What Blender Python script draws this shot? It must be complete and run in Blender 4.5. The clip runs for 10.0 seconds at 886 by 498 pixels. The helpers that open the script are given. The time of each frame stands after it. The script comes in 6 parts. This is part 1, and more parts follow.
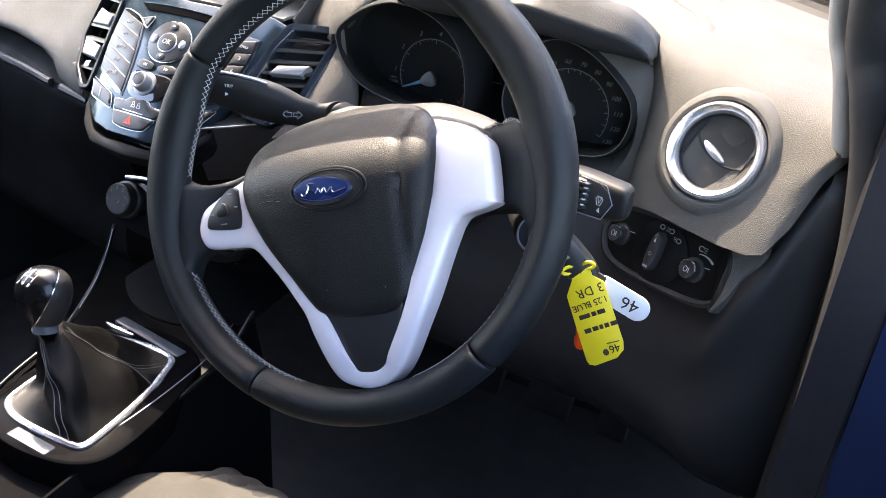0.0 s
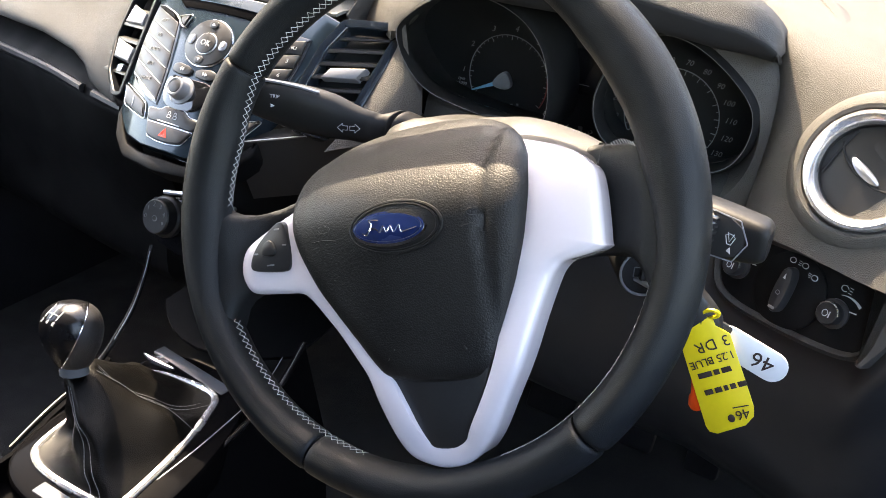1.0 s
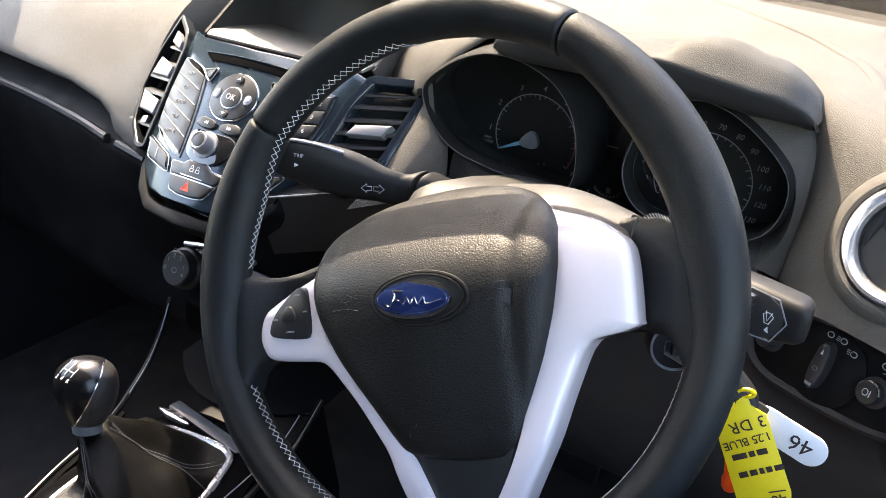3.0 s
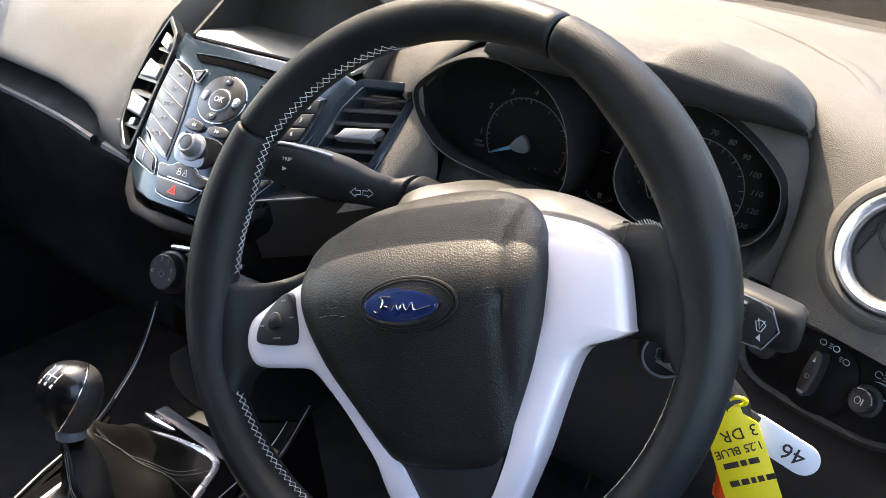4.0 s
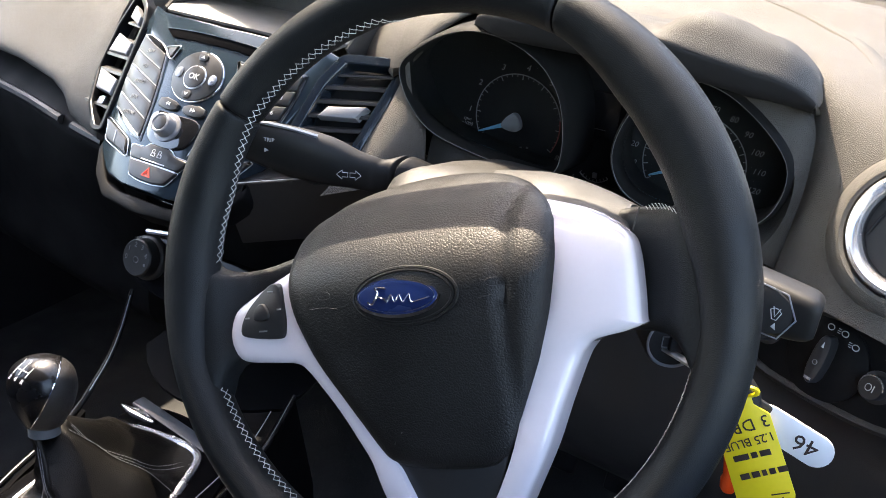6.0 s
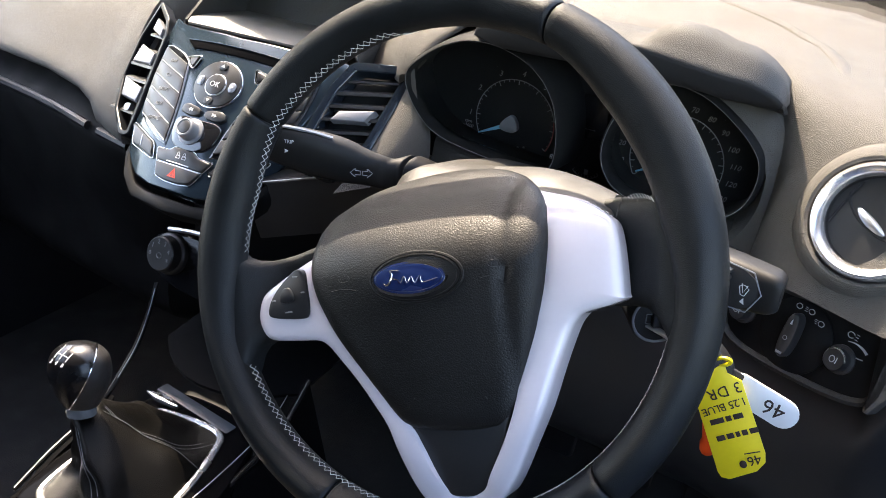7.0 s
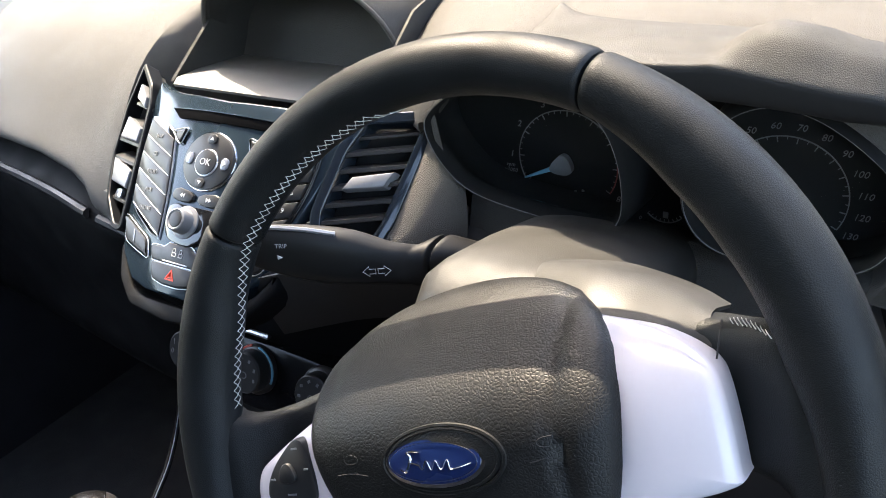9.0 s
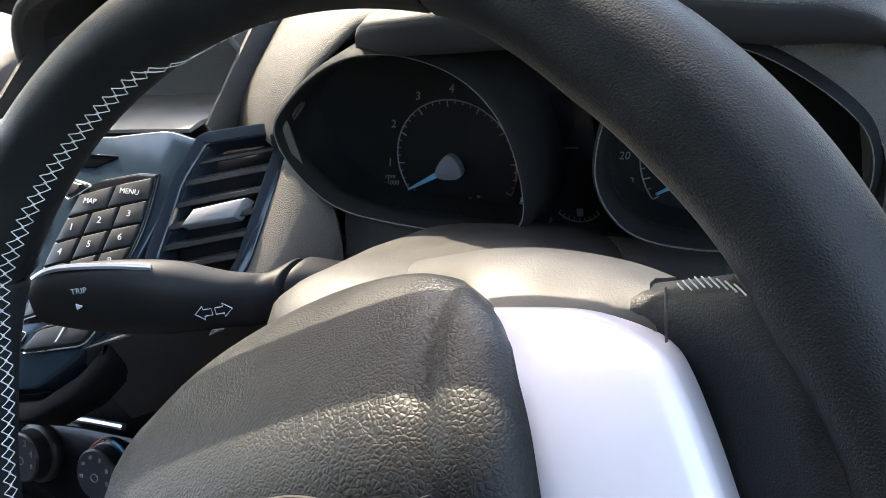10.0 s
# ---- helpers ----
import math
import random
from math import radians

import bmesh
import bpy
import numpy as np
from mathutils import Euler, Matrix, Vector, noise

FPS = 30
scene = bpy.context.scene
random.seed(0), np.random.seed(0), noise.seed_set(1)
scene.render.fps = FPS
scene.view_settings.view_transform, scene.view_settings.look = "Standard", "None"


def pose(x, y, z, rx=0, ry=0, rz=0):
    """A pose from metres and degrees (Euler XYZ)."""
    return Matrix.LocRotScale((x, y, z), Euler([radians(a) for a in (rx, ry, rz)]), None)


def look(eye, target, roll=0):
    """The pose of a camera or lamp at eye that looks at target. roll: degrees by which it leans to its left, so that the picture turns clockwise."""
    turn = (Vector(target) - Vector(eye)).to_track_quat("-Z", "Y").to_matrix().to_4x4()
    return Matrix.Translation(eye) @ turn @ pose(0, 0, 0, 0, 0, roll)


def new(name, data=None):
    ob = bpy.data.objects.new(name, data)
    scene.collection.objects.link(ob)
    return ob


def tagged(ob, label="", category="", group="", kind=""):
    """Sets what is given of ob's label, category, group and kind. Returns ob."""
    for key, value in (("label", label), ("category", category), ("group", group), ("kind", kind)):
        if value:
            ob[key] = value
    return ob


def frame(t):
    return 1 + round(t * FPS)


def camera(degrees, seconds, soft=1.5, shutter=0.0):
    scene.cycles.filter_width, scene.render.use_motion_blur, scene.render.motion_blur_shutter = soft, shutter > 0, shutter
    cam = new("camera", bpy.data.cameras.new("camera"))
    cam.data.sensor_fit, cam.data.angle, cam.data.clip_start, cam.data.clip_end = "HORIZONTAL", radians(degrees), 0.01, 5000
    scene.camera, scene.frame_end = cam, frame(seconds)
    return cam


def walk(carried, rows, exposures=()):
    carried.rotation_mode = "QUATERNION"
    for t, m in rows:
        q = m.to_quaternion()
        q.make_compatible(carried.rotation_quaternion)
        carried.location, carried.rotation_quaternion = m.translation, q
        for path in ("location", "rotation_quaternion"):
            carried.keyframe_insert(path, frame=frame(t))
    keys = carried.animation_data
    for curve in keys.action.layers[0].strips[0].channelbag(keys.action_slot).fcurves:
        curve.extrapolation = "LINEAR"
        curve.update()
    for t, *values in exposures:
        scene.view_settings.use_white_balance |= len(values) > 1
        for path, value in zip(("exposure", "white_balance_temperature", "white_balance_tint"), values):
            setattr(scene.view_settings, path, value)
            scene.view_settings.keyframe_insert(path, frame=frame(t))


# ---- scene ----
cam = camera(54.12, 10.0, soft=0.85)
PATH = [
    (0, (0.3405, -0.5246, 1.2118), (-0.0445, 0.2830, 0.7650), 6.05),
    (0.5, (0.3098, -0.4852, 1.1982), (-0.1078, 0.3029, 0.7457), 5.76),
    (1, (0.2596, -0.4278, 1.1927), (-0.1677, 0.3461, 0.7253), 4.17),
    (1.5, (0.2364, -0.3568, 1.1570), (-0.2015, 0.4040, 0.6781), 3.32),
    (2, (0.2322, -0.3722, 1.1634), (-0.2199, 0.3868, 0.6948), 3.74),
    (2.5, (0.2323, -0.3801, 1.1813), (-0.2289, 0.3875, 0.7362), 3.91),
    (3, (0.2431, -0.4101, 1.2024), (-0.2154, 0.3683, 0.7734), 4.51),
    (3.2, (0.2432, -0.4118, 1.2020), (-0.2120, 0.3716, 0.7785), 4.90),
    (4.3, (0.2368, -0.3971, 1.1985), (-0.2109, 0.3889, 0.7721), 4.97),
    (4.5, (0.2249, -0.3922, 1.1917), (-0.2170, 0.3943, 0.7602), 5.05),
    (5, (0.1887, -0.3682, 1.1800), (-0.2513, 0.4160, 0.7423), 4.97),
    (5.5, (0.1894, -0.3528, 1.1748), (-0.2414, 0.4309, 0.7273), 4.82),
    (6, (0.2138, -0.3841, 1.1921), (-0.2039, 0.4068, 0.7450), 5.33),
    (6.2, (0.2215, -0.4020, 1.1950), (-0.1950, 0.3888, 0.7463), 5.60),
    (7.3, (0.2402, -0.4420, 1.2170), (-0.1745, 0.3541, 0.7769), 3.90),
    (7.5, (0.2393, -0.4325, 1.2196), (-0.1716, 0.3614, 0.7714), 2.82),
    (8, (0.2157, -0.3716, 1.2136), (-0.2158, 0.3902, 0.7305), -0.91),
    (8.5, (0.1950, -0.3146, 1.2261), (-0.2759, 0.4085, 0.7209), -4.77),
    (9, (0.1802, -0.2671, 1.2236), (-0.3173, 0.4557, 0.7440), -5.62),
    (9.5, (0.1591, -0.2169, 1.1793), (-0.3209, 0.5331, 0.7241), -4.36),
    (10, (0.1545, -0.1722, 1.1305), (-0.2865, 0.6286, 0.7255), -9.20),
]
walk(cam, [(t, look(eye, target, roll)) for t, eye, target, roll in PATH], exposures=[(0.0, 3.05, 7297, 14), (0.5, 3.05, 7875, 12), (1.5, 3.07, 8295, 12), (2.5, 3.00, 8242, 12), (3.0, 2.91, 7927, 12), (4.5, 2.77, 7665, 12), (5.5, 2.79, 7560, 12), (7.5, 2.69, 7612, 12), (9.0, 2.63, 7507, 10), (9.5, 2.65, 7350, 8), (10.0, 2.81, 7245, 8)])

# ---- world, sun ----
SUN = Vector((-0.47, 0.345, 0.815)).normalized()
world = bpy.data.worlds.new("sky")
scene.world = world
world.use_nodes = True
wn = world.node_tree.nodes
sky = wn.new("ShaderNodeTexSky")
sky.sky_type = "NISHITA"
sky.sun_disc = False
sky.dust_density = 2.0
sky.air_density = 1.0
sky.sun_elevation = math.asin(SUN.z)
sky.sun_rotation = math.atan2(SUN.x, SUN.y)
world.node_tree.links.new(sky.outputs["Color"], wn["Background"].inputs["Color"])
wn["Background"].inputs["Strength"].default_value = 0.235
sun = new("sun", bpy.data.lights.new("sun", "SUN"))
sun.data.energy = 2.9
sun.data.angle = radians(0.55)
sun.data.color = (1.0, 0.91, 0.77)
sun.matrix_world = look(SUN * 30, (0, 0, 0))


# ---- materials ----
def node_mat(name):
    m = bpy.data.materials.new(name)
    m.use_nodes = True
    return m, m.node_tree.nodes, m.node_tree.links, m.node_tree.nodes["Principled BSDF"]


def surface(name, color, rough, metal=0.0, grain=0.0, cell=0.0012, spots=0.12, coat=0.0, kind="noise", wear=0.25, size=0.05, spec=0.5):
    """A solid surface: colour varied at two scales, roughness worn in patches, fine relief of the given cell size in metres."""
    m, n, l, b = node_mat(name)
    co = n.new("ShaderNodeTexCoord")
    big = n.new("ShaderNodeTexNoise")
    big.inputs["Scale"].default_value = 1.0 / size
    big.inputs["Detail"].default_value = 5.0
    fine = n.new("ShaderNodeTexNoise")
    fine.inputs["Scale"].default_value = 1.0 / (cell * 3)
    fine.inputs["Detail"].default_value = 3.0
    for t in (big, fine):
        l.new(co.outputs["Object"], t.inputs["Vector"])
    mix = n.new("ShaderNodeMath")
    mix.operation = "MULTIPLY_ADD"
    mix.inputs[1].default_value = 0.5
    l.new(fine.outputs["Fac"], mix.inputs[0])
    l.new(big.outputs["Fac"], mix.inputs[2])
    ramp = n.new("ShaderNodeMapRange")
    ramp.inputs["From Min"].default_value = 0.45
    ramp.inputs["From Max"].default_value = 1.05
    ramp.inputs["To Min"].default_value = 1.0 - spots
    ramp.inputs["To Max"].default_value = 1.0 + spots
    l.new(mix.outputs[0], ramp.inputs["Value"])
    tint = n.new("ShaderNodeVectorMath")
    tint.operation = "SCALE"
    tint.inputs[0].default_value = color
    l.new(ramp.outputs["Result"], tint.inputs["Scale"])
    l.new(tint.outputs["Vector"], b.inputs["Base Color"])
    ro = n.new("ShaderNodeMapRange")
    ro.inputs["From Min"].default_value = 0.3
    ro.inputs["From Max"].default_value = 0.7
    ro.inputs["To Min"].default_value = max(0.02, rough * (1 - wear))
    ro.inputs["To Max"].default_value = min(1.0, rough * (1 + wear))
    l.new(big.outputs["Fac"], ro.inputs["Value"])
    l.new(ro.outputs["Result"], b.inputs["Roughness"])
    b.inputs["Metallic"].default_value = metal
    b.inputs["Coat Weight"].default_value = coat
    b.inputs["Coat Roughness"].default_value = 0.05
    b.inputs["Specular IOR Level"].default_value = spec
    if grain:
        if kind == "leather":
            v = n.new("ShaderNodeTexVoronoi")
            v.feature = "DISTANCE_TO_EDGE"
            v.inputs["Scale"].default_value = 1.0 / cell
            warp = n.new("ShaderNodeVectorMath")
            warp.operation = "MULTIPLY_ADD"
            warp.inputs[1].default_value = (cell * 1.2,) * 3
            l.new(fine.outputs["Color"], warp.inputs[0])
            l.new(co.outputs["Object"], warp.inputs[2])
            l.new(warp.outputs["Vector"], v.inputs["Vector"])
            h = n.new("ShaderNodeMapRange")
            h.inputs["From Max"].default_value = 0.28
            l.new(v.outputs["Distance"], h.inputs["Value"])
            height = h.outputs["Result"]
        else:
            g = n.new("ShaderNodeTexNoise")
            g.inputs["Scale"].default_value = 1.0 / cell
            g.inputs["Detail"].default_value = 2.0
            l.new(co.outputs["Object"], g.inputs["Vector"])
            height = g.outputs["Fac"]
        bump = n.new("ShaderNodeBump")
        bump.inputs["Strength"].default_value = grain
        bump.inputs["Distance"].default_value = cell * 0.35
        l.new(height, bump.inputs["Height"])
        l.new(bump.outputs["Normal"], b.inputs["Normal"])
    return m


def pane(name, gloss=0.05, tint=(1, 1, 1)):
    """A thin sheet of clear glass or plastic: passes light on and mirrors a little of it."""
    m, n, l, b = node_mat(name)
    n.remove(b)
    through_it = n.new("ShaderNodeBsdfTransparent")
    through_it.inputs["Color"].default_value = (*tint, 1)
    mirror = n.new("ShaderNodeBsdfGlossy")
    mirror.inputs["Roughness"].default_value = 0.03
    fres = n.new("ShaderNodeFresnel")
    fres.inputs["IOR"].default_value = 1.0 + gloss * 9
    mix = n.new("ShaderNodeMixShader")
    l.new(fres.outputs["Fac"], mix.inputs["Fac"])
    l.new(through_it.outputs[0], mix.inputs[1])
    l.new(mirror.outputs[0], mix.inputs[2])
    l.new(mix.outputs[0], n["Material Output"].inputs["Surface"])
    return m


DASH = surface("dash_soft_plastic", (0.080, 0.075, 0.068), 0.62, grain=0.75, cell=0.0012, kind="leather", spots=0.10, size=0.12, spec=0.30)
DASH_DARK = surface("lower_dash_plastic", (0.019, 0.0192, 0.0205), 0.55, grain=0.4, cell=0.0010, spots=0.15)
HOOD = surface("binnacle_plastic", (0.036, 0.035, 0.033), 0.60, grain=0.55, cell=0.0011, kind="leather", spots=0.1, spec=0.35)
SHROUD = surface("shroud_plastic", (0.0205, 0.0198, 0.0182), 0.58, grain=0.5, cell=0.0008, spots=0.08)
LEATHER = surface("rim_leather", (0.0085, 0.0100, 0.0112), 0.48, grain=0.24, cell=0.0010, kind="leather", spots=0.2, size=0.03, spec=0.22)
PAD = surface("airbag_plastic", (0.0060, 0.0062, 0.0064), 0.48, grain=0.27, cell=0.0017, kind="leather", spots=0.18, spec=0.31)
BLACK = surface("black_plastic", (0.016, 0.016, 0.017), 0.42, grain=0.15, cell=0.0007, spots=0.15)
MATT = surface("matt_black", (0.022, 0.0225, 0.024), 0.8, spots=0.15, spec=0.15)
PIANO = surface("piano_black", (0.006, 0.0065, 0.008), 0.08, spots=0.1, coat=1.0, wear=0.5)
SOFTGLOSS = surface("soft_gloss_black", (0.008, 0.008, 0.009), 0.20, spots=0.1, wear=0.4, spec=0.22)
# blacker than the lower dash plastic: deep shade put into the colour
SHADEBLACK = surface("shade_black_plastic", (0.0042, 0.0042, 0.0045), 0.7, grain=0.4, cell=0.0010, spots=0.15, spec=0.15)
PANEL = surface("gloss_panel", (0.020, 0.034, 0.047), 0.15, metal=0.3, spots=0.06, coat=0.2, wear=0.2)
BUTTON = surface("button_plastic", (0.019, 0.0195, 0.0205), 0.38, spots=0.1, wear=0.2)
WHITE = surface("gloss_white_trim", (0.60, 0.56, 0.60), 0.16, spots=0.02, coat=0.5, wear=0.3)
CHROME = surface("chrome", (0.82, 0.82, 0.83), 0.10, metal=1.0, spots=0.03, wear=0.6)
SATIN = surface("satin_silver", (0.62, 0.63, 0.65), 0.30, metal=0.9, spots=0.05)
TABSILVER = surface("silver_plastic", (0.22, 0.225, 0.24), 0.38, metal=0.25, spots=0.04)
GREYTRIM = surface("grey_painted_trim", (0.26, 0.28, 0.32), 0.32, metal=0.4, spots=0.05)
THREAD = surface("white_thread", (0.52, 0.51, 0.49), 0.8, spots=0.15, size=0.004)
INK = surface("white_print", (0.5, 0.51, 0.52), 0.6, spots=0.03)
INK_DIM = surface("dim_print", (0.17, 0.175, 0.18), 0.6, spots=0.05)
RED = surface("red_print", (0.55, 0.05, 0.03), 0.5, spots=0.05)
BLUE = surface("emblem_blue", (0.006, 0.016, 0.070), 0.25, coat=0.25, spots=0.1, wear=0.3)
NEEDLE = surface("needle_blue", (0.12, 0.35, 0.50), 0.5, spots=0.03)
YELLOW = surface("yellow_card", (0.90, 0.68, 0.018), 0.5, spots=0.05, size=0.02)
TAGWHITE = surface("white_tag_plastic", (0.80, 0.80, 0.79), 0.35, spots=0.02)
ORANGE = surface("orange_plastic", (0.85, 0.085, 0.01), 0.35, spots=0.05)
MARKER = surface("marker_ink", (0.035, 0.019, 0.015), 0.5, spots=0.05)
PAINT = surface("blue_car_paint", (0.010, 0.060, 0.24), 0.22, metal=0.3, coat=1.0, spots=0.04)
# the car's blue again, with the shade of the door opening in the colour
PAINT_SHADED = surface("blue_car_paint_shaded", (0.004, 0.016, 0.060), 0.45, coat=0.2, spots=0.08)
SEATCLOTH = surface("seat_cloth", (0.040, 0.0365, 0.032), 0.9, grain=0.6, cell=0.0012, spots=0.2)
# near black: the shade lying on the tunnel is put into this colour
TUNNEL_SHADED = surface("tunnel_plastic_shaded", (0.006, 0.006, 0.0065), 0.9, spec=0.0)
KICK = surface("kick_plastic", (0.024, 0.0245, 0.028), 0.9, grain=0.3, cell=0.0012, spec=0.0)
CARPET = surface("carpet", (0.015, 0.0155, 0.017), 0.95, grain=0.8, cell=0.002, spots=0.3)
LINER = surface("headliner", (0.26, 0.255, 0.245), 0.9, grain=0.3, cell=0.0015, spots=0.05)
RUBBER = surface("rubber_seal", (0.010, 0.010, 0.012), 0.8, spots=0.1)
TARMAC = surface("tarmac", (0.11, 0.108, 0.105), 0.9, grain=0.7, cell=0.006, spots=0.25, size=0.8)
SCREEN = surface("dark_screen", (0.006, 0.006, 0.007), 0.25, spots=0.1)
GLASS = pane("windscreen_glass", 0.05)
LENS = pane("cluster_lens", 0.007)


# ---- tools ----
def basis(origin, normal, up=(0, 0, 1), spin=0.0):
    """A frame whose z is the normal and whose y leans towards up, turned by spin degrees."""
    n = Vector(normal).normalized()
    u = Vector(up).cross(n).normalized()
    v = n.cross(u)
    m = Matrix((u, v, n)).transposed().to_4x4()
    return Matrix.Translation(origin) @ m @ Matrix.Rotation(radians(spin), 4, "Z")


def part(name, bm, material, parent=None, label="", m=None, sharp=38, category="", group="", kind=""):
    """Links a bmesh as one mesh object, under a thing or a part."""
    bmesh.ops.recalc_face_normals(bm, faces=bm.faces[:])
    me = bpy.data.meshes.new(name)
    bm.to_mesh(me)
    bm.free()
    for p in me.polygons:
        p.use_smooth = True
    me.set_sharp_from_angle(angle=radians(sharp))
    me.materials.append(material)
    ob = new(name, me)
    if parent is not None:
        ob.parent = parent
    if m is not None:
        ob.matrix_local = m
    return tagged(ob, label, category, group, kind)


def thing(name, m, label, category, group="", kind=""):
    ob = new(name)
    ob.empty_display_size = 0.02
    ob.matrix_world = m
    return tagged(ob, label, category, group, kind)


def rounded(pts, times=2):
    """A closed outline with its corners cut round."""
    for _ in range(times):
        out = []
        for (x0, y0), (x1, y1) in zip(pts, pts[1:] + pts[:1]):
            out += [(0.75 * x0 + 0.25 * x1, 0.75 * y0 + 0.25 * y1), (0.25 * x0 + 0.75 * x1, 0.25 * y0 + 0.75 * y1)]
        pts = out
    return pts


def soft(pts, r=0.002):
    """A closed outline with each corner cut by a short arc of about radius r."""
    out = []
    for k in range(len(pts)):
        a, p, c = (Vector(q) for q in (pts[k - 1], pts[k], pts[(k + 1) % len(pts)]))
        d0, d1 = min(r, (a - p).length * 0.45), min(r, (c - p).length * 0.45)
        s, e = p + (a - p).normalized() * d0, p + (c - p).normalized() * d1
        out += [tuple((1 - f) ** 2 * s + 2 * f * (1 - f) * p + f * f * e) for f in (0.0, 0.33, 0.67, 1.0)]
    return out


def fine_outline(pts, step=0.008, times=1):
    out = []
    for (x0, y0), (x1, y1) in zip(pts, pts[1:] + pts[:1]):
        k = max(1, int(math.hypot(x1 - x0, y1 - y0) / step))
        out += [(x0 + (x1 - x0) * j / k, y0 + (y1 - y0) * j / k) for j in range(k)]
    return rounded(out, times)


def oval(a, b, n=40, cx=0.0, cy=0.0):
    return [(cx + a * math.cos(2 * math.pi * k / n), cy + b * math.sin(2 * math.pi * k / n)) for k in range(n)]


def box_outline(x0, y0, x1, y1, r=0.0, n=4):
    if not r:
        return [(x0, y0), (x1, y0), (x1, y1), (x0, y1)]
    out = []
    for cx, cy, a in ((x1 - r, y0 + r, -90), (x1 - r, y1 - r, 0), (x0 + r, y1 - r, 90), (x0 + r, y0 + r, 180)):
        out += [(cx + r * math.cos(radians(a + 90 * k / n)), cy + r * math.sin(radians(a + 90 * k / n))) for k in range(n + 1)]
    return out


def mirrored(half):
    """A closed outline from its right half, listed from the bottom to the top."""
    return half + [(-x, y) for x, y in reversed(half) if abs(x) > 1e-6]


def inset(pts, d):
    out, n = [], len(pts)
    area = sum(pts[k - 1][0] * pts[k][1] - pts[k][0] * pts[k - 1][1] for k in range(n))
    s = 1 if area > 0 else -1
    for k in range(n):
        a, p, c = (Vector(q) for q in (pts[k - 1], pts[k], pts[(k + 1) % n]))
        e, g = (p - a), (c - p)
        e = e.normalized() if e.length > 1e-9 else Vector((1, 0))
        g = g.normalized() if g.length > 1e-9 else e
        na, nb = Vector((-e.y, e.x)) * s, Vector((-g.y, g.x)) * s
        m = na + nb
        m = m / max(0.5, m.length_squared / 2) if m.length > 1e-6 else na
        out.append((p.x + m.x * d, p.y + m.y * d))
    return out


def stack(bm, rings, close_top=True, close_bottom=True):
    """Joins rings of equal length by quads."""
    vs = [[bm.verts.new(p) for p in r] for r in rings]
    n = len(vs[0])
    for a, b in zip(vs, vs[1:]):
        for k in range(n):
            bm.faces.new((a[k], a[(k + 1) % n], b[(k + 1) % n], b[k]))
    if close_bottom:
        bm.faces.new(vs[0])
    if close_top:
        bm.faces.new(vs[-1])
    return vs


def slab(pts, z0, z1, bevel=0.0008, bm=None, under=False):
    """A flat piece with softened edges."""
    bm = bm or bmesh.new()
    rings = [[(x, y, z0) for x, y in pts], [(x, y, z1 - bevel) for x, y in pts]]
    if under:
        rings.insert(0, [(x, y, z0 - bevel) for x, y in inset(pts, bevel)])
    rings.append([(x, y, z1 - bevel * 0.3) for x, y in inset(pts, bevel * 0.35)])
    rings.append([(x, y, z1) for x, y in inset(pts, bevel)])
    stack(bm, rings)
    return bm


def domed(pts, z0, z1, dome, steps=10, bm=None, power=2.0):
    """A piece whose top swells up to its middle."""
    bm = bm or bmesh.new()
    cx, cy = sum(p[0] for p in pts) / len(pts), sum(p[1] for p in pts) / len(pts)
    rings = [[(x, y, z0) for x, y in pts]]
    for k in range(steps):
        s = 1 - (k / steps) ** 1.0
        s = math.sin(s * math.pi / 2) if power > 2.5 else s
        rings.append([(cx + (x - cx) * s, cy + (y - cy) * s, z1 + dome * (1 - s**power)) for x, y in pts])
    stack(bm, rings)
    return bm


def ring(pts, width, z0, z1, bevel=0.0006, bm=None):
    """A closed frame of the given width inside an outline."""
    bm = bm or bmesh.new()
    inner = inset(pts, width)
    prof = [(pts, z0), (pts, z1 - bevel), (inset(pts, bevel), z1), (inset(pts, width - bevel), z1), (inner, z1 - bevel), (inner, z0)]
    vs = stack(bm, [[(x, y, z) for x, y in p] for p, z in prof], False, False)
    n = len(pts)
    for k in range(n):
        bm.faces.new((vs[0][k], vs[0][(k + 1) % n], vs[-1][(k + 1) % n], vs[-1][k]))
    return bm


def lathe(profile, n=40, bm=None):
    """Turns a profile of (radius, height) round z; closed at both ends."""
    bm = bm or bmesh.new()
    stack(bm, [[(max(r, 1e-5) * math.cos(2 * math.pi * k / n), max(r, 1e-5) * math.sin(2 * math.pi * k / n), z) for k in range(n)] for r, z in profile])
    return bm


def tube(path, r, sides=8, closed=False, bm=None, flat=1.0):
    """A round bar along a path; r is a number or one for each point."""
    bm = bm or bmesh.new()
    path = [Vector(p) for p in path]
    n = len(path)
    rings, side = [], None
    for k, p in enumerate(path):
        a = path[k - 1] if (k or closed) else p
        c = path[(k + 1) % n] if (k < n - 1 or closed) else p
        d = (c - a).normalized()
        if side is None:
            side = d.orthogonal().normalized()
        side = (side - d * side.dot(d)).normalized()
        other = d.cross(side)
        rad = r[k] if isinstance(r, (list, tuple)) else r
        rings.append([p + rad * (math.cos(2 * math.pi * j / sides) * side + flat * math.sin(2 * math.pi * j / sides) * other) for j in range(sides)])
    vs = stack(bm, rings, not closed, not closed)
    if closed:
        for j in range(sides):
            bm.faces.new((vs[-1][j], vs[-1][(j + 1) % sides], vs[0][(j + 1) % sides], vs[0][j]))
    return bm


